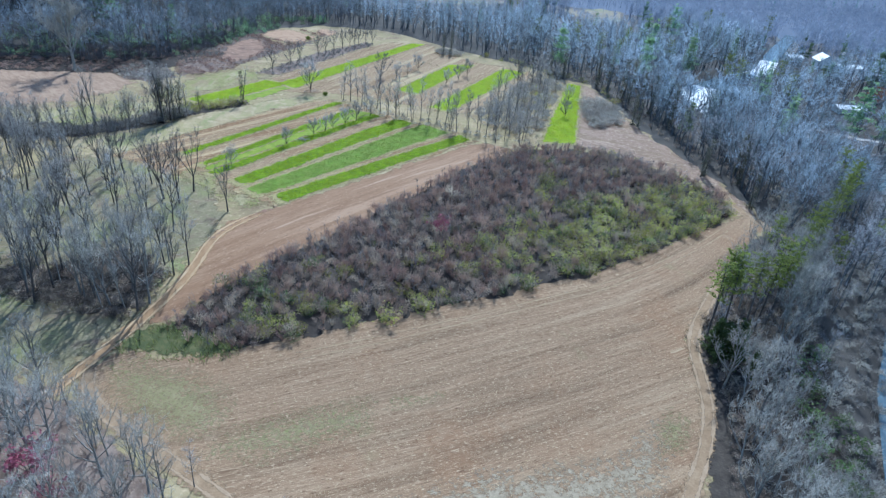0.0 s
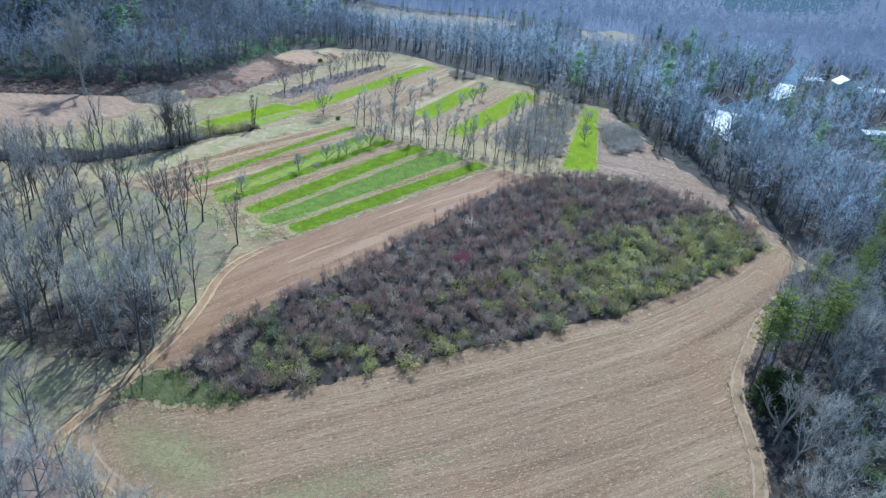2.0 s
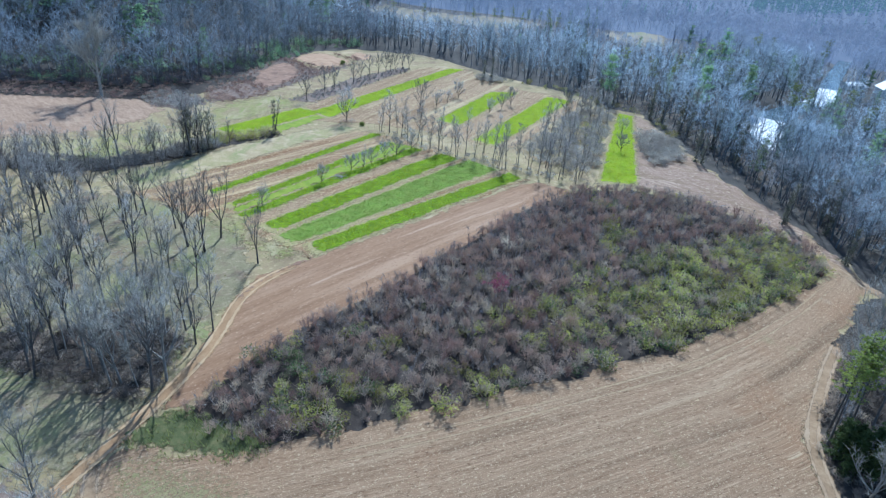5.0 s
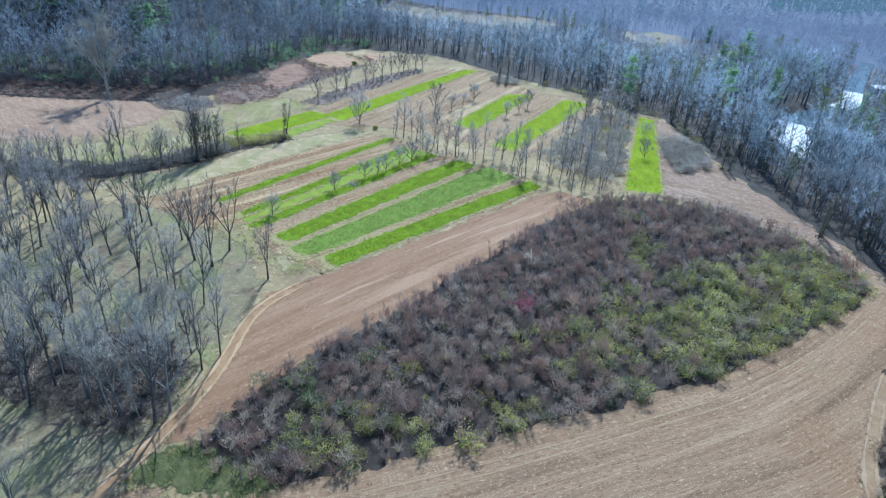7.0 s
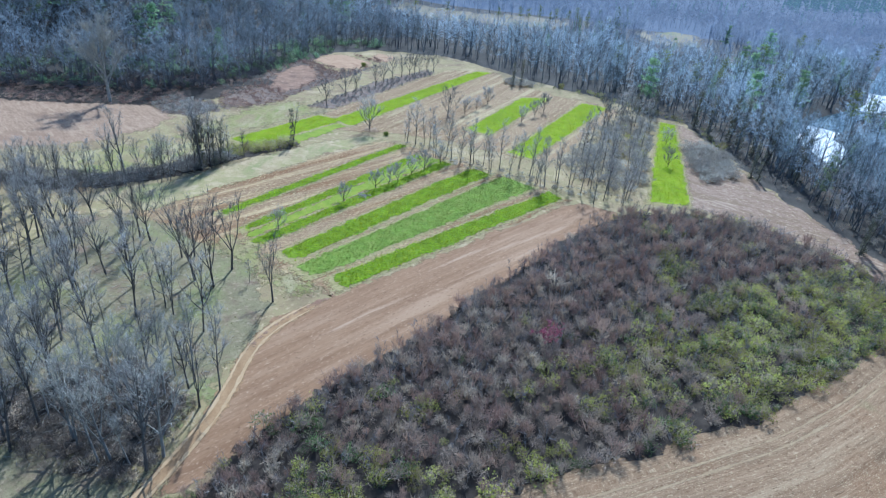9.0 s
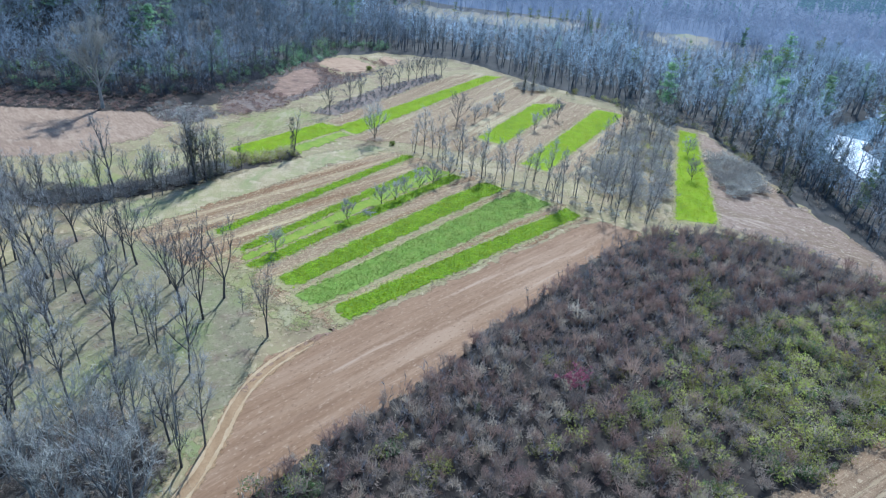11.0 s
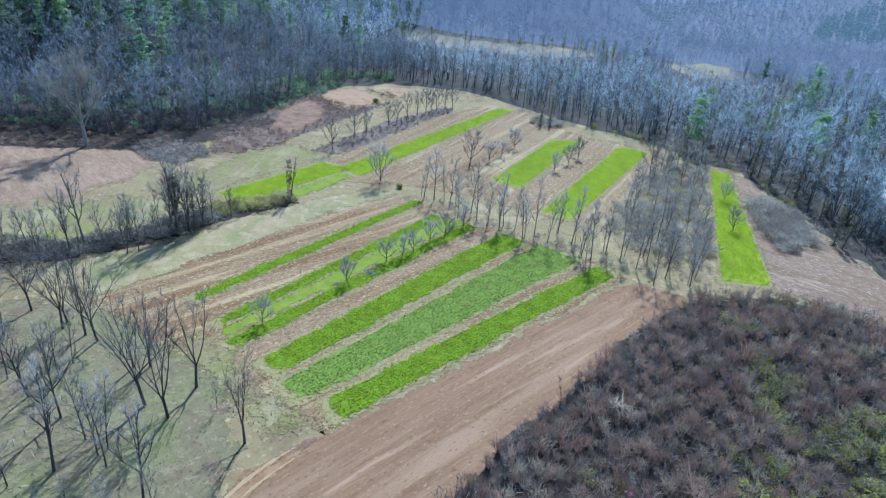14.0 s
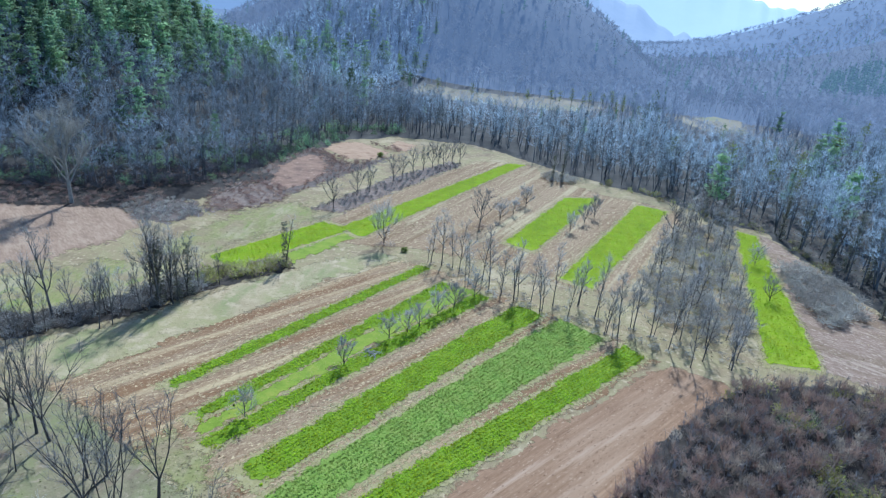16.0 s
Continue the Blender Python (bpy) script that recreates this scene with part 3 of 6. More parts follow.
drape("pale_lane", [(-118, 168), (-108, 166), (-92, 164), (-64, 217), (-50, 232), (-58, 237), (-74, 222), (-88, 204), (-98, 186), (-110, 176)], M_PALE, 0.08,
      "pale dead grass lane along the hedge", "meadow", res=1.2, fade=5)
drape("brush_floor", [(-118, 287), (-121, 312), (-116, 346), (-111, 350), (-99, 331), (-90, 327), (-79, 346), (-74, 349), (-84, 318), (-90, 300), (-98, 278), (-108, 279)], M_SCRUB, 0.07, "brown litter between the bare banks", "leaf litter", fade=4)
drape("brush_floor", [(-140, 246), (-138, 259), (-121, 260), (-114, 250), (-119, 238), (-131, 239)], M_SCRUB, 0.13, "grey-brown litter under cut brush", "leaf litter", fade=4)
drape("bare_bank", [(-111, 288), (-116, 312), (-113, 336), (-105, 334), (-98, 318), (-95, 307), (-98, 290), (-103, 279)], M_BANK, 0.09, "bare orange-brown earth bank below the woods", "bank", fade=5)
drape("bare_bank", [(-110, 348), (-107, 364), (-97, 368), (-80, 353), (-84, 336), (-95, 333)], M_PAD, 0.09, "bare orange-brown earth clearing", "bank", fade=5)
drape("bare_bank", [(-84, 363), (-83.5, 380), (-71, 372), (-73, 356)], M_PAD, 0.09, "small bare orange-brown earth clearing", "bank", fade=4)
THICKET = [(-49, 88), (-44, 85), (-35, 82.5), (-26, 87.5), (-8, 95.5), (14, 106.5), (33, 116.5), (48, 128), (66, 143), (79, 155), (78, 168), (71, 179), (57, 189.5), (40, 194.5), (24, 191), (12, 180),
           (-2, 160), (-14, 143), (-25, 126), (-35, 113.5), (-43, 102)]
# Nearly black base colour: the shade under brush is put into it.
M_BRUSH = material("shade_dark_brush_floor", [(0.0216, 0.01728, 0.0144), (0.04176, 0.03312, 0.02736), (0.072, 0.05904, 0.04896)], 0.5, 3.0, bump=0.5, soft=1.3)
# Very dark brown sheet that thins out towards its rim.
M_GROVEFLOOR = material("dark_brown_floor", [(0.032, 0.0264, 0.0216), (0.0576, 0.0472, 0.0384), (0.096, 0.08, 0.064)], 0.5, 3.0, bump=0.5, soft=1.8, edge_scale=.25)
drape("thicket_floor", THICKET, M_BRUSH, 0.13, "leaf litter darkened for shade under the thicket", "leaf litter", fade=2.0)
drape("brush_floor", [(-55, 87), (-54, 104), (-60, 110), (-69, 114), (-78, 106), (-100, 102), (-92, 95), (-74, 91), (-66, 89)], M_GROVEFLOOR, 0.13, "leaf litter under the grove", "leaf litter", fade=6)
drape("brush_floor", [(-59, 73), (-50, 66), (-34, 56), (-28, 46), (-40, 36), (-80, 40), (-95, 68), (-74, 76)], M_BRAMBLE, 0.13, "leaf litter under bare trees", "leaf litter", fade=4)
drape("brush_floor", [(-124, 268), (-120, 284), (-110, 291), (-100, 281), (-97, 271), (-105, 258), (-115, 250)], M_BRAMBLE, 0.13, "reddish litter under brambles", "leaf litter", fade=6)
# Two more dark sheets that paint shade, under the hedge and the hill's trees.
drape("brush_floor", [(-145, 172), (-124, 169), (-110, 177), (-100, 185), (-88, 204), (-75, 219), (-79, 227), (-95, 216), (-106, 196), (-118, 184)], M_BRUSH, 0.13, "litter darkened for shade under the hedge", "leaf litter", fade=3)
drape("brush_floor", [(-205, 248), (-160, 254), (-140, 264), (-124, 282), (-117, 302), (-110, 298), (-118, 266), (-136, 245), (-165, 236), (-205, 226)], M_BRUSH, 0.13, "litter darkened for shade along the foot of the wooded hill", "leaf litter", fade=5)
drape("brush_floor", [(-88, 264), (-76, 264), (-46, 342), (-52, 347), (-72, 312)], M_BRAMBLE, 0.13, "dark litter under the bank trees", "leaf litter", fade=3)

drape("soft_grass", [(-118, 216), (-100, 219), (-90, 240), (-80, 258), (-85, 268), (-95, 273), (-104, 263), (-112, 240)], M_SOFT, 0.08, "soft green grass slope", "grass", res=1.5, fade=9)
drape("soft_grass", [(-142, 188), (-122, 212), (-104, 216), (-100, 200), (-112, 180), (-126, 170)], M_SOFT, 0.08, "soft green grass behind the hedge", "grass", res=1.5, fade=6)
M_WEEDS = material("sparse_weeds", [(.185, .152, .076), (.245, .205, .10), (.30, .252, .142)], 0.9, 5.0, bump=.4, soft=2.8, edge_scale=2.2, patch=[((.17, .185, .06), 1.3, .58, .70)])
drape("weedy_patch", [(-33, 60), (-31, 66), (-20, 72.5), (-9, 76), (-7, 68), (-24, 60)], M_WEEDS, 0.13, "thin green weeds over the tilled soil", "weeds", fade=7)
drape("weedy_patch", [(-55, 78), (-52, 72), (-46, 66), (-36, 62.5), (-31, 64), (-29, 70), (-33, 75), (-38, 78.5), (-49, 80)], M_WEEDS, 0.125, "thin green weeds below the grass verge", "weeds", fade=7)
drape("weedy_patch", [(-8, 73), (0, 74.5), (3, 78), (-6, 77)], M_WEEDS, 0.13, "small patch of green weeds in the tilled soil", "weeds", fade=4)
drape("weedy_patch", [(36, 68), (41, 69), (43, 75), (40, 79), (36, 74)], M_WEEDS, 0.13, "green weeds beside the field-edge track", "weeds", fade=4)
M_STALKS = material("grey_stalk_litter", [(0.219, 0.171, 0.111), (0.288, 0.232, 0.156), (0.372, 0.308, 0.215)], 1.2, 5.0, bump=.4, soft=2.3, edge_scale=1.1)
drape("stalk_patch", [(-6, 56), (4, 51), (22, 53), (34, 60), (42, 74), (36, 76), (26, 67), (8, 63)], M_STALKS, 0.12, "grey broken stalks lying over the tilled soil", "stalks", fade=9)
drape("green_verge", [(-55, 81), (-38, 81), (-32, 84), (-40, 88), (-50, 89.5), (-54, 87)], M_VERGE, 0.14, "bright green grass verge at the thicket's end", "grass", res=0.8)
drape("green_verge", [(-82, 229), (-72, 248), (-66, 251), (-63, 247), (-67.8, 241), (-73, 229), (-77, 222)], M_GREEN, 0.12, "green mown grass beside the crops", "grass", res=1.0, fade=4)
drape("green_verge", [(-75, 150), (-64, 144), (-50, 134), (-42, 138), (-52, 144), (-66, 156), (-72, 160)], M_SOFT, 0.12, "green grass at the crop strips' ends", "grass", res=1.0, fade=9)
drape("grass_cover", [(-60, 146), (-52, 130), (-51, 120), (-53, 104), (-56, 88), (-59, 77), (-68, 72), (-84, 74), (-98, 92), (-112, 130), (-112, 160), (-95, 163), (-76, 154)], M_GROVE, 0.08,
      "thin green grass under the bare grove", "grass", res=1.5, rough=0.9, fade=5)

def rutted(line, mat, width, label, gauge=1.7):
    """A worn track with two wheel ruts."""
    ribbon("dirt_track", line, width, mat, 0.13, label)
    ruts(line, (-gauge / 2, gauge / 2), 0.7, "pale wheel rut in the track", M_RUT2 if mat is M_TRACK else M_RUT)


def ruts(line, offsets, width, label, mat=M_RUT):
    p = np.array(line, float)
    t = np.gradient(p, axis=0)
    nrm = np.stack([-t[:, 1], t[:, 0]], -1) / np.hypot(t[:, 0], t[:, 1])[:, None]
    for o in offsets:
        ribbon("wheel_rut", (p + nrm * o).tolist(), width, mat, 0.15, label)


rutted([(-60, 68), (-57.8, 77), (-54.5, 86), (-51.8, 97), (-50.6, 106), (-51.3, 113), (-51.6, 119), (-50.5, 124), (-47, 130), (-43, 135)], M_TRACK, 3.1, "rutted orange dirt track beside the grove")
ribbon("dirt_track", [(-52, 116), (-51, 125), (-46, 132.5), (-40.5, 138)], 1.5, material("red_bank_edge", [(.17, .095, .06), (.25, .15, .10), (.33, .22, .15)], 0.6, 3.0, bump=.5, soft=2.4, edge_scale=.8), 0.13, "faint red earth edge of the ploughed strip")
rutted([(-56.8, 80), (-56.2, 74), (-51.5, 68.8), (-40, 62.3), (-32, 57.5), (-24, 53), (-12, 43)], M_DUST, 3.8, "pale rutted track at the field's end")
rutted([(30, 46), (37.5, 60), (45, 73), (48, 84), (48, 91), (48.8, 97), (54, 106), (61, 117.5), (68, 127)], M_DUST, 3.4, "pale rutted track along the field's edge")
rutted([(82, 176), (80, 164), (82, 154), (88, 143), (97, 137)], M_DUST, 4.2, "track leaving the field through the trees")
LOW_EDGE = [(-50, 73), (-46, 76.5), (-40, 79), (-26, 84.5), (-8, 92.5), (14, 103.5), (33, 113.5), (48, 124.5), (64, 139), (76, 152)]
M_LINE = material("pale_furrow_crest", [(0.267, 0.186, 0.106), (0.313, 0.225, 0.132), (0.359, 0.268, 0.162)], 0.4, 3.0, bump=0.4, soft=2.0, edge_scale=0.3)
for o_ in (-1.2, -2.9):
    ribbon("wheel_rut", [(x + 0.45 * -o_, y + 0.9 * o_) for x, y in LOW_EDGE[3:]], 0.5, M_LINE, 0.115, "pale wheel line along the thicket's edge")
ribbon("gravel_road", [(140, 262), (148, 248), (162, 240), (190, 236), (230, 230)], 4.5, M_GRAVEL, 0.2, "pale gravel lane through the trees", "road")
FAR_MEADOW = [(-110, 530), (-60, 522), (-20, 518), (22, 525), (36, 560), (10, 575), (-40, 566), (-100, 572)]
drape("far_meadow", FAR_MEADOW, M_FARMEADOW, 0.25, "pale distant meadow at the mountain's foot", "meadow", res=6, rough=2)
drape("far_meadow", [(96, 552), (112, 496), (120, 502), (134, 556), (118, 572)], M_FARMEADOW, 0.25, "distant green clearing", "meadow", res=4, rough=1.5)
drape("far_meadow", [(76, 548), (90, 555), (108, 500), (96, 490)], M_FARMEADOW, 0.3, "pale distant clearing", "meadow", res=4, rough=1.5)


drape("far_meadow", [(112, 500), (120, 504), (132, 552), (120, 566), (108, 548)], M_FARMEADOW, 0.4, "small pale green distant field", "meadow", res=3, rough=1.2)


# the river
def water_sheet():
    p = np.array(RIVER, float)
    s = np.r_[0, np.cumsum(np.hypot(*np.diff(p, axis=0).T))]
    q = np.arange(0, s[-1], 4.0)
    cx, cy = np.interp(q, s, p[:, 0]), np.interp(q, s, p[:, 1])
    nx, ny = -np.gradient(cy), np.gradient(cx)
    l = np.hypot(nx, ny)
    cols = np.linspace(-8.5, 8.5, 7)
    cols = cols[None] * np.interp(cy, (0, 300, 345, 600), (1, 1, .6, .5))[:, None]
    vx, vy = cx[:, None] + (nx / l)[:, None] * cols, cy[:, None] + (ny / l)[:, None] * cols
    base = height(cx, cy)
    base = np.minimum.accumulate(np.convolve(np.pad(base, 6, "edge"), np.ones(13) / 13, "valid")[::-1])[::-1]
    vz = np.repeat(base[:, None] + 1.5, 7, 1)
    ids = np.arange(vx.size).reshape(vx.shape)
    f = np.stack([ids[:-1, :-1], ids[:-1, 1:], ids[1:, 1:], ids[1:, :-1]], -1).reshape(-1, 4)
    ob = smooth(new("water", mesh_of("water", np.stack([vx, vy, vz], -1).reshape(-1, 3), f, M_WATER)))
    ob.data.materials.append(M_GLINT)
    # two reaches carry the painted glint
    mid = np.repeat(((cy[:-1] > 260) & (cy[:-1] < 312) | (cy[:-1] > 352) & (cy[:-1] < 398))[:, None], 6, 1).ravel()
    ob.data.polygons.foreach_set("material_index", mid.astype(np.int32))
    return tagged(ob, "blue river with white sun glint painted on two reaches", "river", kind="structure")


water_sheet()


def far_ridge(name, mat, line, label):
    """A long ridge: skyline (x, y, z) points, sloping down to the valley towards the viewer."""
    p = np.array(line, float)
    t = np.linspace(0, 1, 160)
    s = np.linspace(0, 1, len(p))
    x, y, z = (np.interp(t, s, p[:, i]) for i in range(3))
    z = z + 9 * np.sin(t * 41) + 5 * np.sin(t * 97 + 1) + rng.normal(0, 1.2, t.shape)
    rows, d = [], np.linspace(0, 1, 14)
    for k in d:
        rows.append(np.stack([x - x * 0.22 * k, y - y * 0.22 * k, z * (1 - k) ** 1.1 - 30 * k + 14 * np.sin(t * 23 + 5 * k) * k * (1 - k)], -1))
    back = np.stack([x * 1.12, y * 1.12, z * 0 - 30], -1)
    v = np.concatenate([back] + rows)
    ids = np.arange(len(v)).reshape(-1, 160)
    f = np.stack([ids[:-1, :-1], ids[1:, :-1], ids[1:, 1:], ids[:-1, 1:]], -1).reshape(-1, 4)
    return tagged(smooth(new(name, mesh_of(name, v, f, mat))), label, "mountain", kind="structure")


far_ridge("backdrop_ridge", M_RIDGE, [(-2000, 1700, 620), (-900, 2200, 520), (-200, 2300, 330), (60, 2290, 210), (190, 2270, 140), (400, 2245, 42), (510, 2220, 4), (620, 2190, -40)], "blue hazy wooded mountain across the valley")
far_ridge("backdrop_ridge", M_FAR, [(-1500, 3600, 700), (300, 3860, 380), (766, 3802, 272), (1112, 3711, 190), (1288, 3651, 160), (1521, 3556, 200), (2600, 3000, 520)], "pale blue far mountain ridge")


# ---------------------------------------------------------------- plants, as raw geometry
class Soup:
    """Vertices and triangles gathered before they become one mesh."""
    def __init__(self):
        self.v, self.f, self.n = [], [], 0

    def add(self, v, f):
        self.v.append(np.asarray(v, float)), self.f.append(np.asarray(f, int) + self.n)
        self.n += len(v)

    def done(self):
        if not self.v:
            return np.zeros((0, 3)), np.zeros((0, 3), int)
        return np.concatenate(self.v), np.concatenate(self.f)


def unit(v):
    return v / max(1e-9, np.linalg.norm(v))


def tube(soup, pts, radii, sides):
    pts = np.asarray(pts, float)
    rings = []
    for i, p in enumerate(pts):
        d = unit(pts[min(i + 1, len(pts) - 1)] - pts[max(i - 1, 0)])
        a = unit(np.cross(d, (0.31, 0.95, 0.05)))
        b = np.cross(d, a)
        k = np.arange(sides) * 2 * math.pi / sides
        rings.append(p + radii[i] * (np.cos(k)[:, None] * a + np.sin(k)[:, None] * b))
    f = []
    for i in range(len(pts) - 1):
        for k in range(sides):
            a, b, c, d = i * sides + k, i * sides + (k + 1) % sides, (i + 1) * sides + (k + 1) % sides, (i + 1) * sides + k
            f += [(a, b, c), (a, c, d)]
    soup.add(np.concatenate(rings), f)


def branch_path(r, p, d, length, up, wander, n):
    pts = [np.array(p, float)]
    d = unit(np.array(d, float))
    for _ in range(n):
        d = unit(d + np.array((0, 0, up)) / n + r.normal(0, wander, 3))
        pts.append(pts[-1] + d * length / n)
    return np.array(pts)


def slivers(r, soup, bases, dirs, length, width):
    """Thin tapering twigs."""
    m = len(bases)
    if not m:
        return
    side = np.cross(dirs, r.normal(0, 1, (m, 3)))
    side /= np.linalg.norm(side, axis=1)[:, None] + 1e-9
    w = width * r.uniform(0.6, 1.3, (m, 1))
    L = length * r.uniform(0.5, 1.3, (m, 1))
    v = np.stack([bases - side * w / 2, bases + side * w / 2, bases + dirs * L], 1).reshape(-1, 3)
    soup.add(v, np.arange(3 * m).reshape(-1, 3))


def bare_tree_geometry(seed, tall=15.0, spread=0.30, first=0.35, limbs=9, subs=5, twigs=8, sides=5, twig_w=0.045, twig_l=1.3, radius=None, lean=0.05, flare=1.0, stout=1.0):
    """Trunk with limbs, and the crown of twigs, of a leafless broadleaf tree."""
    r = np.random.default_rng(seed)
    wood, crown = Soup(), Soup()
    radius = radius or tall * 0.0125
    n = 7
    trunk = branch_path(r, (0, 0, -0.4), (r.normal(0, lean), r.normal(0, lean), 1), tall * 0.86, 0.25, 0.03, n)
    tr = radius * np.linspace(1.15, 0.16, n + 1)
    tube(wood, trunk, tr, sides)
    tb, td = [], []
    for i in range(limbs):
        u = first + (0.97 - first) * (i + r.uniform(0, 0.8)) / limbs
        k = min(int(u * n), n - 1)
        p = trunk[k] + (trunk[k + 1] - trunk[k]) * (u * n - k)
        az = i * 2.4 + r.uniform(-0.5, 0.5)
        out = r.uniform(0.55, 1.0) * flare
        L = tall * spread * (1.25 - 0.75 * (u - first) / (1 - first)) * r.uniform(0.8, 1.2)
        path = branch_path(r, p, (math.cos(az) * out, math.sin(az) * out, r.uniform(0.55, 1.1)), L, 0.45, 0.10, 4)
        r0 = (radius * (1.1 - u) * 0.62 + 0.015) * stout
        tube(wood, path, r0 * np.linspace(1, 0.25, 5), max(3, sides - 2))
        for j in range(subs):
            s = r.uniform(0.25, 1.0)
            q = min(int(s * 4), 3)
            b = path[q] + (path[q + 1] - path[q]) * (s * 4 - q)
            d = unit(unit(path[q + 1] - path[q]) + r.normal(0, 0.55, 3) + (0, 0, 0.35))
            sl = L * 0.5 * r.uniform(0.6, 1.1)
            sp = branch_path(r, b, d, sl, 0.3, 0.14, 2)
            tube(wood, sp, r0 * 0.42 * np.linspace(1, 0.2, 3), 3)
            for _ in range(twigs):
                s2 = r.uniform(0.15, 1.0)
                q2 = min(int(s2 * 2), 1)
                tb.append(sp[q2] + (sp[q2 + 1] - sp[q2]) * (s2 * 2 - q2))
                td.append(unit(unit(sp[q2 + 1] - sp[q2]) * 0.8 + r.normal(0, 0.6, 3) + (0, 0, 0.3)))
    tb, td = np.array(tb), np.array(td)
    slivers(r, crown, tb, td, twig_l, twig_w)
    return wood.done(), crown.done()


def vase_geometry(seed, tall=12.0, leaders=5, subs=10, twigs=11):
    """A leafless tree that forks low into long upswept limbs."""
    r = np.random.default_rng(seed)
    wood, crown = Soup(), Soup()
    fork = tall * r.uniform(0.22, 0.34)
    lean = r.normal(0, 0.06, 2)
    trunk = branch_path(r, (0, 0, -0.4), (lean[0], lean[1], 1), fork + 0.4, 0.1, 0.03, 3)
    tube(wood, trunk, tall * 0.0135 * np.array((1.35, 1.05, 0.95, 0.9)), 6)
    tb, td = [], []
    for i in range(leaders):
        az = i * 6.283 / leaders + r.uniform(-0.4, 0.4)
        out = r.uniform(0.18, 0.55)
        n = 6
        L = (tall - fork) * r.uniform(0.85, 1.1) * (1 + 0.15 * out)
        path = branch_path(r, trunk[-1] - (0, 0, r.uniform(0, 0.25) * fork), (math.cos(az) * out, math.sin(az) * out, 1), L, 0.3, 0.09, n)
        r0 = tall * 0.007 * r.uniform(0.8, 1.1)
        tube(wood, path, r0 * np.linspace(1, 0.15, n + 1), 4)
        for j in range(subs):
            s = r.uniform(0.2, 0.97)
            q = min(int(s * n), n - 1)
            b = path[q] + (path[q + 1] - path[q]) * (s * n - q)
            d = unit(unit(path[q + 1] - path[q]) + r.normal(0, 0.5, 3) + (0, 0, 0.15))
            sp = branch_path(r, b, d, L * 0.42 * (1.15 - 0.7 * s) * r.uniform(0.7, 1.2), 0.25, 0.12, 3)
            tube(wood, sp, r0 * 0.45 * (1.1 - 0.6 * s) * np.linspace(1, 0.2, 4), 3)
            for _ in range(twigs):
                s2 = r.uniform(0.15, 1.0)
                q2 = min(int(s2 * 3), 2)
                tb.append(sp[q2] + (sp[q2 + 1] - sp[q2]) * (s2 * 3 - q2))
                td.append(unit(unit(sp[q2 + 1] - sp[q2]) * 0.9 + r.normal(0, 0.45, 3) + (0, 0, 0.25)))
    slivers(r, crown, np.array(tb), np.array(td), tall * 0.11, 0.034)
    return wood.done(), crown.done()


def tufts(r, soup, centres, size, per, flat=0.6, level=1.0):
    """Clumps of small leaves or needle sprays round given places."""
    m = len(centres) * per
    c = np.repeat(np.asarray(centres, float), per, 0) + r.normal(0, size * 0.5, (m, 3)) * (1, 1, flat)
    a = r.normal(0, 1, (m, 3)) * (1, 1, 0.6 * level)
    a /= np.linalg.norm(a, axis=1)[:, None]
    b = np.cross(a, r.normal(0, 1, (m, 3)))
    b /= np.linalg.norm(b, axis=1)[:, None] + 1e-9
    if level < 1:                                                        # leaves spread level to the light
        b = np.cross(a, r.normal(0, level, (m, 3)) + (0, 0, 1))
        b /= np.linalg.norm(b, axis=1)[:, None] + 1e-9
    s = size * r.uniform(0.35, 0.75, (m, 1))
    soup.add(np.stack([c - a * s, c + a * s * 0.5 + b * s * 0.55, c + a * s * 0.5 - b * s * 0.55], 1).reshape(-1, 3), np.arange(3 * m).reshape(-1, 3))


def pine_geometry(seed, tall=22.0, first=0.5, whorls=11, arms=5, tuft=0.75, per=9, sides=5, reach=0.17, broad=False, level=1.0):
    r = np.random.default_rng(seed)
    wood, crown = Soup(), Soup()
    n = 6
    trunk = branch_path(r, (0, 0, -0.4), (r.normal(0, .04), r.normal(0, .04), 1), tall, 0.3, 0.02, n)
    tube(wood, trunk, tall * 0.011 * np.linspace(1.1, 0.12, n + 1), sides)
    cs = []
    for i in range(whorls):
        u = first + (0.98 - first) * (i + r.uniform(-.3, .3)) / whorls
        u = min(max(u, first * 0.9), 0.99)
        k = min(int(u * n), n - 1)
        p = trunk[k] + (trunk[k + 1] - trunk[k]) * (u * n - k)
        w = (u - first) / (1 - first)
        L = tall * reach * ((1.05 - 0.55 * w) if broad else (1.05 - 0.95 * w)) * r.uniform(0.6, 1.2)
        for j in range(arms):
            az = j * 2 * math.pi / arms + i * 1.3 + r.uniform(-.5, .5)
            l = L * r.uniform(0.6, 1.15)
            path = branch_path(r, p, (math.cos(az), math.sin(az), r.uniform(-0.05, 0.35)), l, 0.25, 0.08, 3)
            if sides > 3:
                tube(wood, path, 0.05 * np.linspace(1, 0.3, 4), 3)
            for s in np.linspace(0.35, 1.0, max(2, int(l / 0.9))):
                q = min(int(s * 3), 2)
                cs.append(path[q] + (path[q + 1] - path[q]) * (s * 3 - q) + r.normal(0, 0.15, 3))
    cs.append(trunk[-1])
    tufts(r, crown, cs, tuft, per, 0.45 if level < 1 else 0.6, level)
    return wood.done(), crown.done()


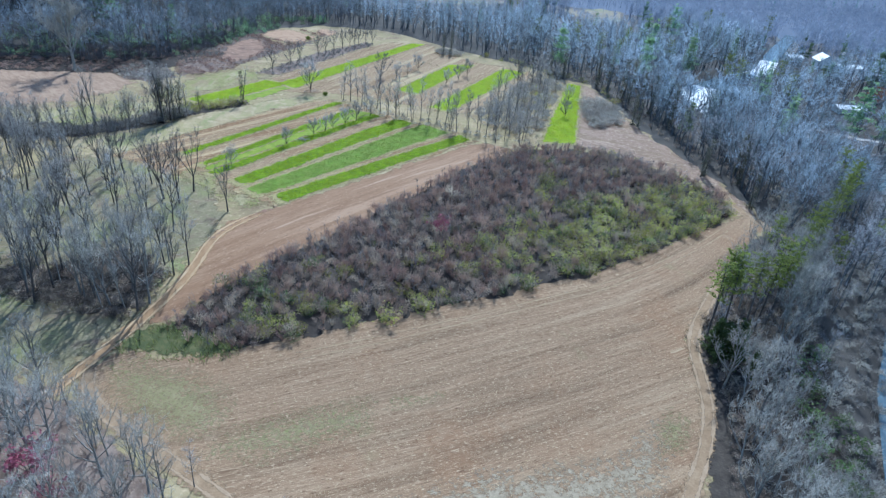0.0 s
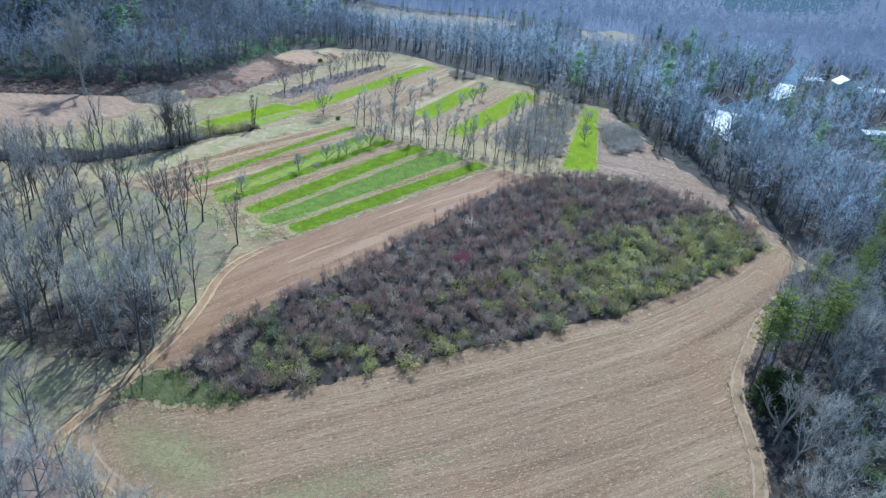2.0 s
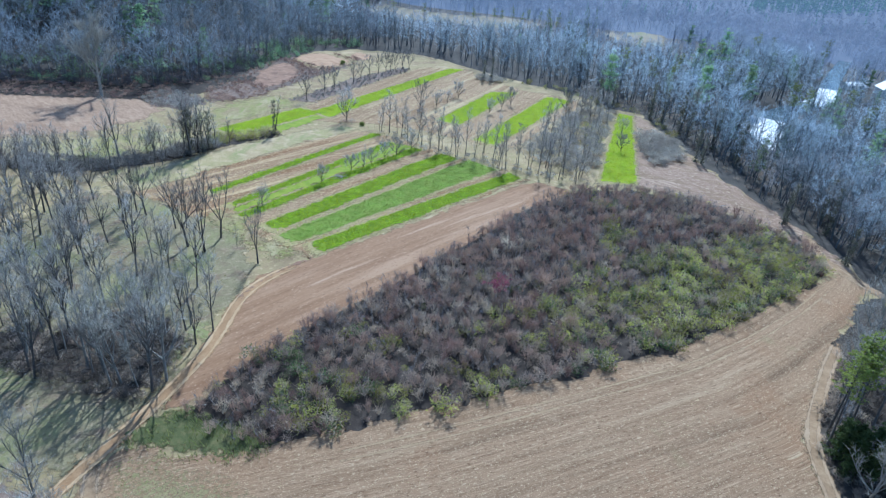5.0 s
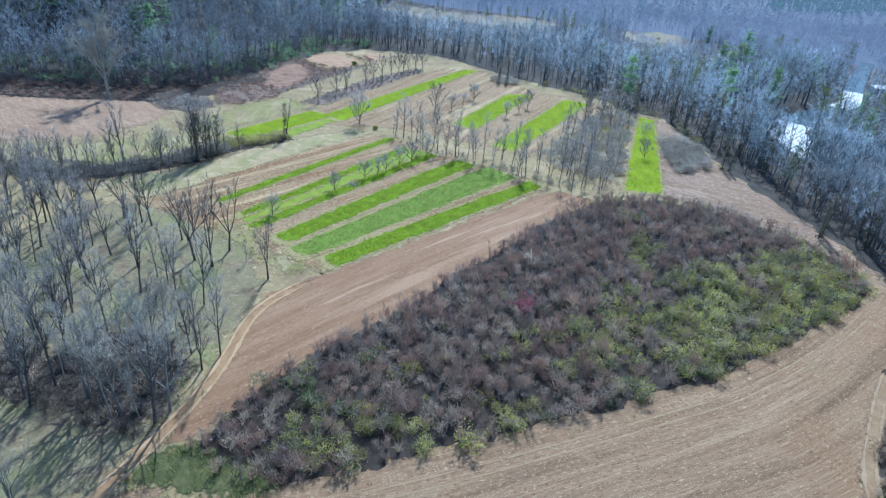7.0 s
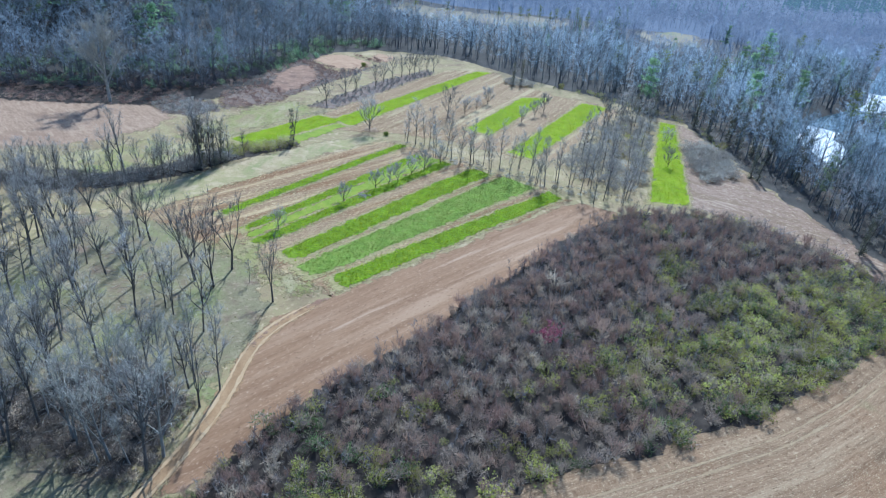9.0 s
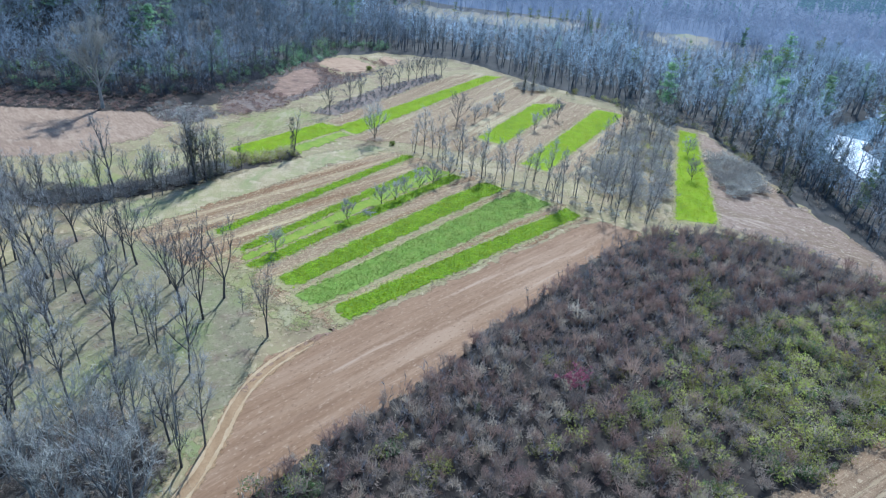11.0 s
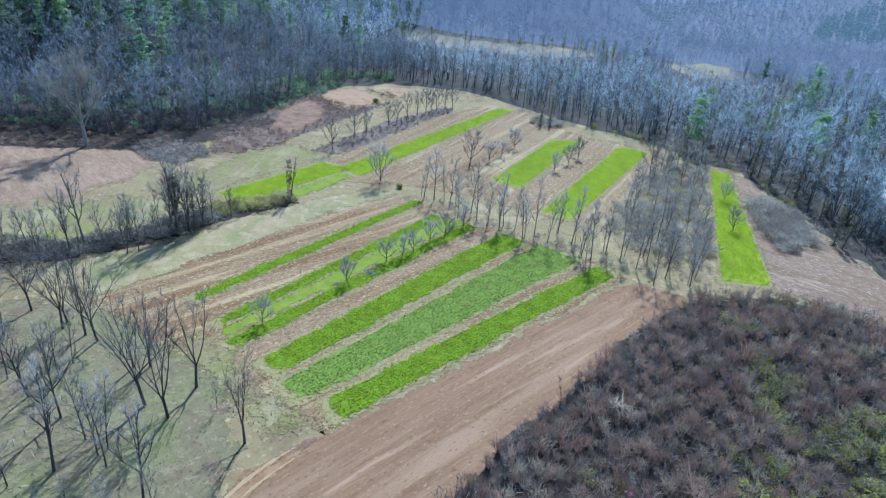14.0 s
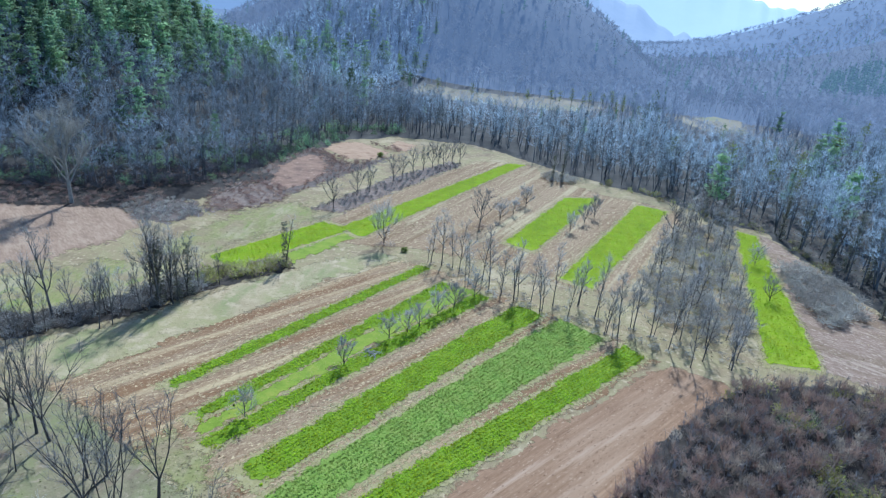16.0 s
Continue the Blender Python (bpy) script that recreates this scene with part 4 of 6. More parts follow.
def wood_tree(seed, tall=19.0, limbs=9, twigs=14, sides=3, width=0.16, length=2.2, first=0.38, reach=0.22):
    """A plainer leafless tree for woods seen from afar: a rounded crown of fine twigs round its limbs."""
    r = np.random.default_rng(seed)
    wood, crown = Soup(), Soup()
    stems = int(r.integers(1, 4))
    trunks = [branch_path(r, (0, 0, -0.4), (r.normal(0, .05 + .07 * (stems - 1)), r.normal(0, .05 + .07 * (stems - 1)), 1), tall * (0.85 - 0.12 * k), 0.25, 0.05, 3) for k in range(stems)]
    for trunk in trunks:
        tube(wood, trunk, tall * 0.010 * np.linspace(1.2, 0.25, 4) / (1 + 0.2 * (stems - 1)), sides)
    b, d = [], []
    for i in range(limbs):
        trunk = trunks[i % stems]
        u = first + (0.98 - first) * (i + r.uniform(0, 0.9)) / limbs
        k = min(int(u * 3), 2)
        p = trunk[k] + (trunk[k + 1] - trunk[k]) * (u * 3 - k)
        az = i * 2.4 + r.uniform(-.6, .6)
        w = (u - first) / (1 - first)
        way = unit(np.array((math.cos(az), math.sin(az), r.uniform(0.35, 0.9) + 0.6 * w)))
        L = tall * reach * (0.55 + 0.75 * math.sin(math.pi * min(1, 0.25 + 0.75 * w))) * r.uniform(0.75, 1.2)
        slivers(r, wood, np.repeat(p[None], 2, 0), np.repeat(way[None], 2, 0), L, 0.16)
        s = r.uniform(0.2, 1.0, twigs)[:, None]
        b.append(p + way * L * s + r.normal(0, 0.13, (twigs, 3)) * L * s)
        d.append(way * 0.7 + r.normal(0, 0.6, (twigs, 3)) + (0, 0, 0.25))
    b, d = np.concatenate(b), np.concatenate(d)
    slivers(r, crown, b, d / np.linalg.norm(d, axis=1)[:, None], length, width)
    return wood.done(), crown.done()


def shrub_geometry(seed, tall=3.6, reach=1.5, stems=9, twigs=90, leaves=0, leaf=0.3, width=0.075, upright=0.3):
    """A domed bush: stems, a shell of outward twigs, and leaf clumps where it is green."""
    r = np.random.default_rng(seed)
    wood, crown = Soup(), Soup()
    a, out = r.uniform(0, 6.28, stems), r.uniform(0.1, 0.5, stems)
    d = np.stack([np.cos(a) * out, np.sin(a) * out, np.ones(stems)], -1)
    d /= np.linalg.norm(d, axis=1)[:, None]
    slivers(r, wood, np.zeros((stems, 3)) - (0, 0, .1), d, tall * 0.8, 0.12)
    k = 8
    a = r.uniform(0, 6.28, k)
    far = np.sqrt(r.uniform(0, 0.8, k)) * reach * 0.75
    lobes = np.stack([np.cos(a) * far, np.sin(a) * far, tall * (0.5 - 0.3 * far / reach) * r.uniform(0.6, 1.1, k)], -1)
    c = lobes[r.integers(0, k, twigs)]
    d = r.normal(0, 1, (twigs, 3))
    d[:, 2] = np.abs(d[:, 2]) * 0.9 + upright - 0.45
    d /= np.linalg.norm(d, axis=1)[:, None]
    size = np.array((reach * 0.55, reach * 0.55, tall * 0.3))
    slivers(r, wood, c + d * size * r.uniform(0.0, 0.6, (twigs, 1)), d, tall * 0.25, width)
    if leaves:
        c = lobes[r.integers(0, k, leaves)]
        d = r.normal(0, 1, (leaves, 3))
        d /= np.linalg.norm(d, axis=1)[:, None]
        tufts(r, crown, c + d * size * r.uniform(0.6, 1.0, (leaves, 1)), leaf, 3, 0.9)
    return wood.done(), crown.done()


def forest(name, kinds, spots, scales, wood_mat, crown_mat, label, category, pick=None):
    """Many plants joined into one object of stuff, with its crowns as a part. kinds: (wood, crown) geometry; spots: x, y."""
    spots = np.asarray(spots, float)
    n = len(spots)
    which = rng.integers(0, len(kinds), n) if pick is None else pick
    turn, tint = rng.uniform(0, 6.283, n), rng.uniform(0, 1, n)
    z = height(spots[:, 0], spots[:, 1])
    made = []
    for part in (0, 1):
        vs, fs, ts, base = [], [], [], 0
        for k, geo in enumerate(kinds):
            v, f = geo[part]
            sel = np.where(which == k)[0]
            if not len(v) or not len(sel):
                continue
            c, s = np.cos(turn[sel])[:, None], np.sin(turn[sel])[:, None]
            sc = np.asarray(scales)[sel][:, None]
            wide = sc * rng.uniform(0.85, 1.15, sc.shape)
            x = (v[:, 0] * c - v[:, 1] * s) * wide + spots[sel, 0:1]
            y = (v[:, 0] * s + v[:, 1] * c) * wide + spots[sel, 1:2]
            zz = v[:, 2] * sc + z[sel][:, None]
            vs.append(np.stack([x, y, zz], -1).reshape(-1, 3))
            fs.append((f[None] + (np.arange(len(sel)) * len(v))[:, None, None]).reshape(-1, 3) + base)
            ts.append(np.repeat(tint[sel], len(v)))
            base += len(sel) * len(v)
        if vs:
            made.append((np.concatenate(vs), np.concatenate(fs), np.concatenate(ts), (wood_mat, crown_mat)[part], ("stems", "crowns")[part]))
    top = None
    for v, f, t, mat, part in made:
        ob = new(name if top is None else part, mesh_of(name, v, f, mat, t))
        if top is None:
            top = tagged(ob, label, category, kind="stuff")
        else:
            ob.parent = top
            tagged(ob, kind="stuff")
    return top


def scatter(poly, gap, jitter=0.45):
    p = np.array(poly, float)
    x, y = np.meshgrid(np.arange(p[:, 0].min(), p[:, 0].max(), gap), np.arange(p[:, 1].min(), p[:, 1].max(), gap))
    x, y = x.ravel() + rng.uniform(-jitter, jitter, x.size) * gap, y.ravel() + rng.uniform(-jitter, jitter, y.size) * gap
    k = inside(x, y, poly)
    return np.stack([x[k], y[k]], -1)


def thing(name, geo, mats, label, category, group, parts=("trunk", "crown")):
    top = tagged(new(name), label, category, group)
    for (v, f), mat, part in zip(geo, mats, parts):
        if len(v):
            ob = new(part, mesh_of(part, v, f, mat))
            ob.parent = top
    return top


class Kinds:
    """Templates of one kind of plant, set out one by one as things of their own."""
    def __init__(self, name, geos, mats, label, category, group):
        self.args, self.geos, self.made, self.i = (name, mats, label, category, group), geos, {}, 0

    def put(self, x, y, tall, label="", k=None):
        name, mats, text, category, group = self.args
        k = self.i % len(self.geos) if k is None else k
        self.i += 1
        geo, nominal = self.geos[k]
        s = tall / nominal
        m = pose(x, y, float(height(x, y)), 0, 0, rng.uniform(0, 360)) @ Matrix.Diagonal((s * rng.uniform(.9, 1.1), s * rng.uniform(.9, 1.1), s, 1))
        if k not in self.made:
            ob = self.made[k] = thing(name, geo, mats, text, category, group)
            ob.matrix_basis = m
            ob.scale = ob.scale
        else:
            src = self.made[k]
            ob = copy_thing(src, m @ Matrix.Diagonal((1 / src.scale[0], 1 / src.scale[1], 1 / src.scale[2], 1)))
        if label:
            ob["label"] = label
        return ob


BIG = Kinds("bare_tree", [(bare_tree_geometry(10 + i, 16, 0.27, 0.3, 12, 5, 9, 4, 0.038, 1.2, 0.18, 0.06, 0.6, 1.25), 16) for i in range(6)], (M_BARK, M_TWIG),
            "tall leafless grey tree with fine upswept twigs", "tree", "bare trees of the grove")
SLIM = Kinds("slim_bare_tree", [(bare_tree_geometry(30 + i, 14, 0.17, 0.24, 11, 4, 11, 4, 0.036, 1.2, 0.11, 0.04, 0.8), 14) for i in range(5)], (M_BARK, M_TWIG),
             "slim leafless tree with a dark trunk", "tree", "slim bare trees")
OPEN = Kinds("spreading_bare_tree", [(bare_tree_geometry(50 + i, 12, 0.40, 0.22, 11, 6, 15, 5, 0.034, 1.4, 0.17), 12) for i in range(3)], (M_BARK, M_DARKTWIG),
             "leafless spreading tree standing in grass", "tree", "spreading bare trees")
VASE = Kinds("forked_bare_tree", [(vase_geometry(300 + i, 12, 4 + i % 3), 12) for i in range(4)], (M_DARKBARK, M_DARKTWIG),
             "dark leafless tree forking low into upswept limbs", "tree", "forked bare trees")
FRUIT = Kinds("orchard_tree", [(bare_tree_geometry(60 + i, 4, 0.55, 0.2, 10, 5, 13, 4, 0.045, 0.75, 0.08), 4) for i in range(3)], (M_BARK, M_TWIG),
              "small bare grey fruit tree among the crops", "tree", "orchard trees")
PINE = Kinds("pine_tree", [(pine_geometry(70 + i, 22, 0.56, 7, 5, 0.62, 8, 5, 0.15, True, 0.5), 22) for i in range(4)], (M_BARK, M_NEEDLE),
             "tall pine with a bare trunk and green crown", "tree", "pines by the field")

PALETALL = Kinds("tall_pale_tree", [(bare_tree_geometry(20 + i, 18, 0.2, 0.4, 11, 5, 9, 4, 0.036, 1.2, 0.17, 0.07, 0.6, 1.1), 18) for i in range(4)], (M_PALEBARK, M_PALEBRANCH),
                 "tall slender leafless tree with pale grey bark", "tree", "bare trees of the grove")
RIVERSIDE = Kinds("pale_bare_tree", [(bare_tree_geometry(40 + i, 15, 0.36, 0.2, 11, 5, 13, 4, 0.042, 1.4, None, 0.07, 0.9, 1.15), 15) for i in range(5)], (M_PALEBARK, M_PALEBRANCH),
                  "pale leafless tree on the wooded river bank", "tree", "pale trees of the river bank")
# the bare grove beside the track, thinner in its glade
GLADE = [(-82, 112), (-59, 110), (-52, 126), (-58, 146), (-84, 142), (-96, 126)]
for x, y, t in [(-95, 153, 14), (-90, 152, 15), (-87, 151, 15), (-95.5, 155, 13), (-65, 142.6, 15), (-65.7, 135.6, 16.5), (-70.2, 137.2, 17.5), (-52.7, 132.6, 13),
                (-77, 145.3, 13), (-74.6, 146, 12), (-104, 157, 13), (-53.7, 104, 12)]:
    VASE.put(x, y, t)
for x, y, t in [(-57, 107.4, 14), (-74.7, 123.4, 18.5), (-55.5, 92, 20), (-89.6, 129.6, 15), (-85.8, 125, 16), (-84.7, 117.6, 16), (-74, 97, 20), (-75, 102, 20), (-91, 130, 16), (-87, 126, 15), (-88, 136, 15),
                (-80.4, 132.6, 17), (-77, 94, 20), (-83, 115, 18), (-86, 109, 18), (-74, 111, 17)]:
    BIG.put(x, y, t)
for x, y, t in [(-74.3, 129.3, 14.5), (-70.9, 126.9, 15.5), (-70.4, 128.4, 15), (-68.6, 125.3, 15), (-59.6, 138.5, 6.5), (-52.2, 107.8, 19), (-57.9, 118.7, 12), (-67.9, 116.7, 8), (-78.5, 120.1, 12), (-75, 144, 10), (-87, 144.5, 12), (-86, 140, 13)]:
    SLIM.put(x, y, t)
for x, y, t in [(-59, 98, 19), (-64.5, 101, 18), (-54.4, 94.5, 18), (-68, 95.5, 18), (-61, 93, 16)]:
    RIVERSIDE.put(x, y, t, "tall pale leafless tree with a broad crown")
for x, y in scatter([(-58, 90), (-56, 108), (-58, 120), (-64, 126), (-82, 136), (-104, 150), (-125, 155), (-130, 120), (-105, 95), (-85, 92), (-70, 90)], 5.6, 0.7):
    if not inside(np.array(x), np.array(y), GLADE) or rng.random() < 0.06:
        (PALETALL if y < 116 and rng.random() < 0.5 else BIG if rng.random() < 0.65 else SLIM).put(x, y, rng.uniform(12, 20), "tall leafless grey tree in the grove")
# trees below the field's end
for x, y in [p for p in scatter([(-58, 72), (-52, 66), (-44, 61), (-36, 56), (-30, 50), (-34, 40), (-70, 40), (-90, 66), (-74, 76)], 4.2) if math.hypot(p[0] + 50, p[1] - 53) > 5]:
    RIVERSIDE.put(x, y, rng.uniform(9, 15), "pale leafless tree below the field's end")
for x, y, t in [(-30.5, 55.5, 9), (-17, 50, 7), (-12, 51, 6), (-52, 66, 8)]:
    SLIM.put(x, y, t)
# the hedge between lane and tan field
for x, y, t in [(-111.8, 183.5, 21), (-112, 179, 17), (-124, 174, 14), (-107, 184, 12)]:
    BIG.put(x, y, t, "leafless tree rising from the hedge")
for x, y, t in [(-116, 175, 14), (-101, 189, 12), (-92.3, 199.5, 16), (-91, 202, 13), (-103, 187, 14), (-98, 191, 15)]:
    SLIM.put(x, y, t, "slim leafless tree rising from the hedge")
for x, y, t in [(-101, 182, 15), (-99.5, 184, 13), (-95, 193.5, 22), (-96, 195, 20), (-94, 196, 19), (-97, 193, 16), (-95, 198, 15), (-93, 195, 14), (-131, 172, 14), (-118, 177, 11), (-88, 206, 9), (-105, 187, 10)]:
    BIG.put(x, y, t, "leafless tree rising from the hedge")
for x, y in scatter([(-180, 150), (-150, 165), (-120, 172), (-112, 158), (-150, 146), (-170, 138)], 5.2):
    BIG.put(x, y, rng.uniform(11, 17))
for x, y in scatter([(-150, 176), (-126, 170), (-110, 178), (-100, 188), (-96, 196), (-101, 198), (-112, 187), (-140, 181)], 4.6, 0.8):
    (BIG if rng.random() < 0.5 else SLIM).put(x, y, rng.uniform(6, 11), "small leafless tree in the hedge")
# the row on the bank
for x, y, t in [(-80, 267, 11), (-77, 284, 11), (-74, 290, 10), (-69, 306, 10), (-64, 320, 10.5), (-61, 327, 10), (-58, 332, 10.5), (-54, 336, 10), (-51, 341, 10), (-48, 344, 10), (-67, 313, 9), (-56, 334, 9)]:
    OPEN.put(x, y, t, "leafless tree in a row along the bank")
OPEN.put(-33, 263, 13)
for x, y, t in [(26, 271, 14)]:
    OPEN.put(x, y, t)
HUGE = Kinds("huge_bare_tree", [(bare_tree_geometry(58, 24, 0.36, 0.24, 16, 10, 22, 6, 0.06, 2.2, 0.42), 24)], (M_PALEBARK, M_PALEBRANCH), "very large leafless tree", "tree", "")
ROUND = Kinds("round_bare_tree", [(bare_tree_geometry(59, 11, 0.5, 0.16, 15, 8, 16, 5, 0.04, 1.5, 0.16), 11)], (M_BARK, M_TWIG), "round leafless tree", "tree", "")
ROUND.put(-57.5, 241, 11.5, "round leafless tree with brush at its foot")
HUGE.put(-153, 244, 30, "very large leafless tree at the foot of the hill")
for x, y, t in [(-27, 273, 6), (-19, 292, 7), (-51, 180, 5), (-62, 162, 5), (-45, 191, 5), (-42, 194, 5), (-40, 197, 5), (-37, 203, 5.5), (-34, 207, 6), (-30, 214, 6),
                (-5, 270, 6), (4, 288, 7), (42, 233, 6), (47, 259, 6), (0, 280, 6), (-23, 281, 5)]:
    FRUIT.put(x, y, t * 1.02)
# the hedgerow across the crops
for x, y in [(-43, 232), (-40, 231), (-37, 230), (-32, 219), (-27, 218), (-24, 216), (-21, 215), (-20, 217), (-17, 215), (-15, 210), (-9, 208), (-6, 216), (-1, 204), (1, 202), (5, 207),
             (8, 204), (14, 194), (17, 197), (22, 195), (24, 199), (-29, 224), (-35, 226), (-12, 214), (-3, 210), (11, 200), (19, 203)]:
    SLIM.put(x, y, rng.uniform(13, 18), "slim leafless tree in the hedgerow across the crops")
    if rng.random() < 0.65:
        SLIM.put(x + rng.uniform(-1.4, 1.4), y + rng.uniform(-1.2, 1.2), rng.uniform(8, 15), "slim leafless tree in the hedgerow across the crops")
for x, y in scatter([(14, 202), (29, 203), (49, 288), (36, 296), (8, 228), (10, 210)], 6.4):
    SLIM.put(x, y, rng.uniform(9, 16), "slim leafless tree in a brushy strip")
# Litter sheet in a dark colour that stands in for the overhanging trees' shade.
drape("brush_floor", [(26, 30), (35, 50), (43.5, 69), (47, 84), (47.5, 96), (53, 106), (64.5, 125), (86, 145), (92, 138), (80, 112), (68, 84), (60, 50)], M_GROVEFLOOR, 0.07, "brown leaf litter darkened for shade under the river-bank trees", "leaf litter", fade=2)
# pale trees on the river bank
EDGE_PINES = [(51.6, 96.6, 19), (52.8, 99.4, 20), (55, 98.4, 19), (56.4, 101, 20), (60.5, 101, 18), (63, 102, 19), (66, 104, 18), (69, 108, 19), (73, 113, 17), (72, 122, 17), (78, 119, 19), (81, 126, 18), (86, 130, 18)]
for x, y in scatter([(40, 46), (47.6, 68), (50.2, 84), (49.6, 96), (54.5, 105), (64.5, 121), (86, 141), (80, 112), (68, 84), (58, 50)], 5.6):
    if min(math.hypot(x - p[0], y - p[1]) for p in EDGE_PINES[:6]) > 4.0 and math.hypot(x - 53.5, y - 92.5) > 4:
        RIVERSIDE.put(x, y, rng.uniform(7, 10) if x > 55 and y < 92 else rng.uniform(12, 17))
# tall pines at the field's edge
for x, y, t in EDGE_PINES:
    PINE.put(x, y, t)

for x, y, t in [(105, 154, 20), (93, 139, 17), (100, 150, 19), (109, 160, 18), (98, 143, 18), (121, 388, 22), (123, 289, 23), (126, 284, 20), (136, 258, 21), (198, 430, 24), (112, 168, 19), (88, 345, 20), (103, 318, 21),
                (70, 322, 21), (76, 316, 19), (60, 338, 22), (40, 350, 21), (150, 300, 19), (84, 116, 16), (102, 132, 17)]:
    PINE.put(x, y, t, "tall green pine among bare riverside woods")
CEDAR = Kinds("cedar_tree", [(pine_geometry(80 + i, 8, 0.04, 12, 6, 0.5, 9, 4, 0.22), 8) for i in range(2)], (M_BARK, M_CEDAR), "dense dark green cedar", "tree", "cedars")
for x, y, t in [(51.6, 94.2, 8), (52.8, 92, 8.5), (54, 94.8, 7.5), (51.2, 90.6, 5.5), (54.6, 90.4, 8), (56, 92.6, 9), (53, 97, 6), (57, 88, 6)]:
    CEDAR.put(x, y, t)


def ivy_geometry(seed):
    """A bare tree whose trunk is wrapped in ivy."""
    r = np.random.default_rng(seed)
    w, c = bare_tree_geometry(seed, 16, 0.2, 0.4, 8, 3, 6, 4, radius=0.2)
    s = Soup()
    s.add(*c)
    z = 12 * r.uniform(0, 1, 90) ** 1.2
    a = r.uniform(0, 6.28, 90)
    rad = 0.2 + 0.9 * r.uniform(0, 1, 90) * (1 - z / 15)
    leaf = Soup()
    tufts(r, leaf, np.stack([np.cos(a) * rad, np.sin(a) * rad, z], -1), 0.55, 5, 1.2)
    return w, s.done(), leaf.done()


IVY = [ivy_geometry(90 + i) for i in range(3)]
IVY_MADE = {}
for n_, (x, y, t) in enumerate([(76, 256, 22), (73, 262, 24), (71, 268, 22), (67, 279, 20), (64, 288, 19), (79, 249, 20), (-9, 331, 14), (-5, 333, 15), (-78, 220.3, 15), (-95.5, 194, 20), (-93, 197, 15),
                                (-92, 200, 16), (84, 240, 21), (82, 232, 20), (67.5, 231, 15), (69, 229, 13), (77.5, 181, 13), (79, 183, 15), (84.5, 160, 14), (90, 186, 18), (88, 178, 17), (44, 305, 16), (50, 300, 17)]):
    m = pose(x, y, float(height(x, y)), 0, 0, n_ * 67) @ Matrix.Diagonal((t / 16, t / 16, t / 16, 1))
    if n_ % 3 not in IVY_MADE:
        IVY_MADE[n_ % 3] = thing("ivy_clad_tree", IVY[n_ % 3], (M_BARK, M_TWIG, M_IVY), "leafless tree with its trunk wrapped in dark ivy", "tree", "ivy-clad trees", ("trunk", "crown", "ivy"))
        IVY_MADE[n_ % 3].matrix_basis = m
    else:
        src = IVY_MADE[n_ % 3]
        copy_thing(src, m @ Matrix.Diagonal([1 / v for v in src.scale] + [1]))

# woods, near to far
BANKK = [wood_tree(115 + i, 19, 10, 23, 3, 0.065, 1.7, 0.3, 0.21) for i in range(6)]
HILLK = [wood_tree(105 + i, 17, 10, 19, 3, 0.085, 1.6, 0.3, 0.23) for i in range(6)]
FARK = [wood_tree(120 + i, 18, 8, 14, 3, 0.13, 2.1) for i in range(5)]
NEARW = [wood_tree(110 + i, 17, 11, 34, 3, 0.05, 1.2) for i in range(5)]
MIDP = [pine_geometry(140 + i, 20, 0.25, 9, 5, 1.2, 5, 3, 0.22, False, 0.6) for i in range(5)]
FARP = [pine_geometry(150 + i, 18, 0.2, 7, 4, 1.6, 3, 3, 0.2, False, 0.6) for i in range(4)]


def dot_tree(seed, count=24, wide=0.42, long=3.0, mid=10.0):
    """A far crown: trunk and a loose spray of limbs."""
    r = np.random.default_rng(seed)
    w, c = Soup(), Soup()
    slivers(r, w, np.zeros((2, 3)), np.array([(0.02, 0, 1.0), (0, 0.02, 1.0)]), mid + 2, 0.35)
    d = r.normal(0, 0.8, (count, 3)) + (0, 0, 0.35)
    d /= np.linalg.norm(d, axis=1)[:, None]
    b = np.array((0, 0, mid)) + d * r.uniform(0.2, 1.0, (count, 1)) * (2.6, 2.6, 3.6)
    slivers(r, c, b, d, long, wide)
    return w.done(), c.done()


DOTS = [dot_tree(160 + i) for i in range(5)]
OUTDOTS = [dot_tree(175 + i, 11, 0.95, 3.8, 5.0) for i in range(5)]
RIMDOTS = [dot_tree(165 + i, 10, 1.2, 4.0, 3.0) for i in range(4)]


def dot_pine(seed):
    """A far conifer: a loose cone of drooping sprays."""
    r = np.random.default_rng(seed)
    w, c = Soup(), Soup()
    slivers(r, w, np.zeros((1, 3)), np.array([(0.01, 0, 1.0)]), 16, 0.5)
    z = np.linspace(2, 16, 18)
    a = r.uniform(0, 6.28, 18)
    d = np.stack([np.cos(a), np.sin(a), r.uniform(-.1, .5, 18)], -1)
    slivers(r, c, np.stack([-d[:, 0], -d[:, 1], z], -1), d * ((17.5 - z) * 0.3)[:, None], 1.3, 2.2)
    return w.done(), c.done()


DOTP = [dot_pine(170 + i) for i in range(3)]
WOODK = [wood_tree(180 + i, 18, 7, 11, 3, 0.17, 2.4) for i in range(5)]
HOLES = [CLEAR, FAR_MEADOW, [(92, 496), (124, 488), (136, 560), (118, 576), (76, 550)], [(174, 274), (188, 272), (198, 284), (196, 300), (176, 300)],
         [(200, 372), (222, 360), (246, 366), (244, 400), (206, 416)]]


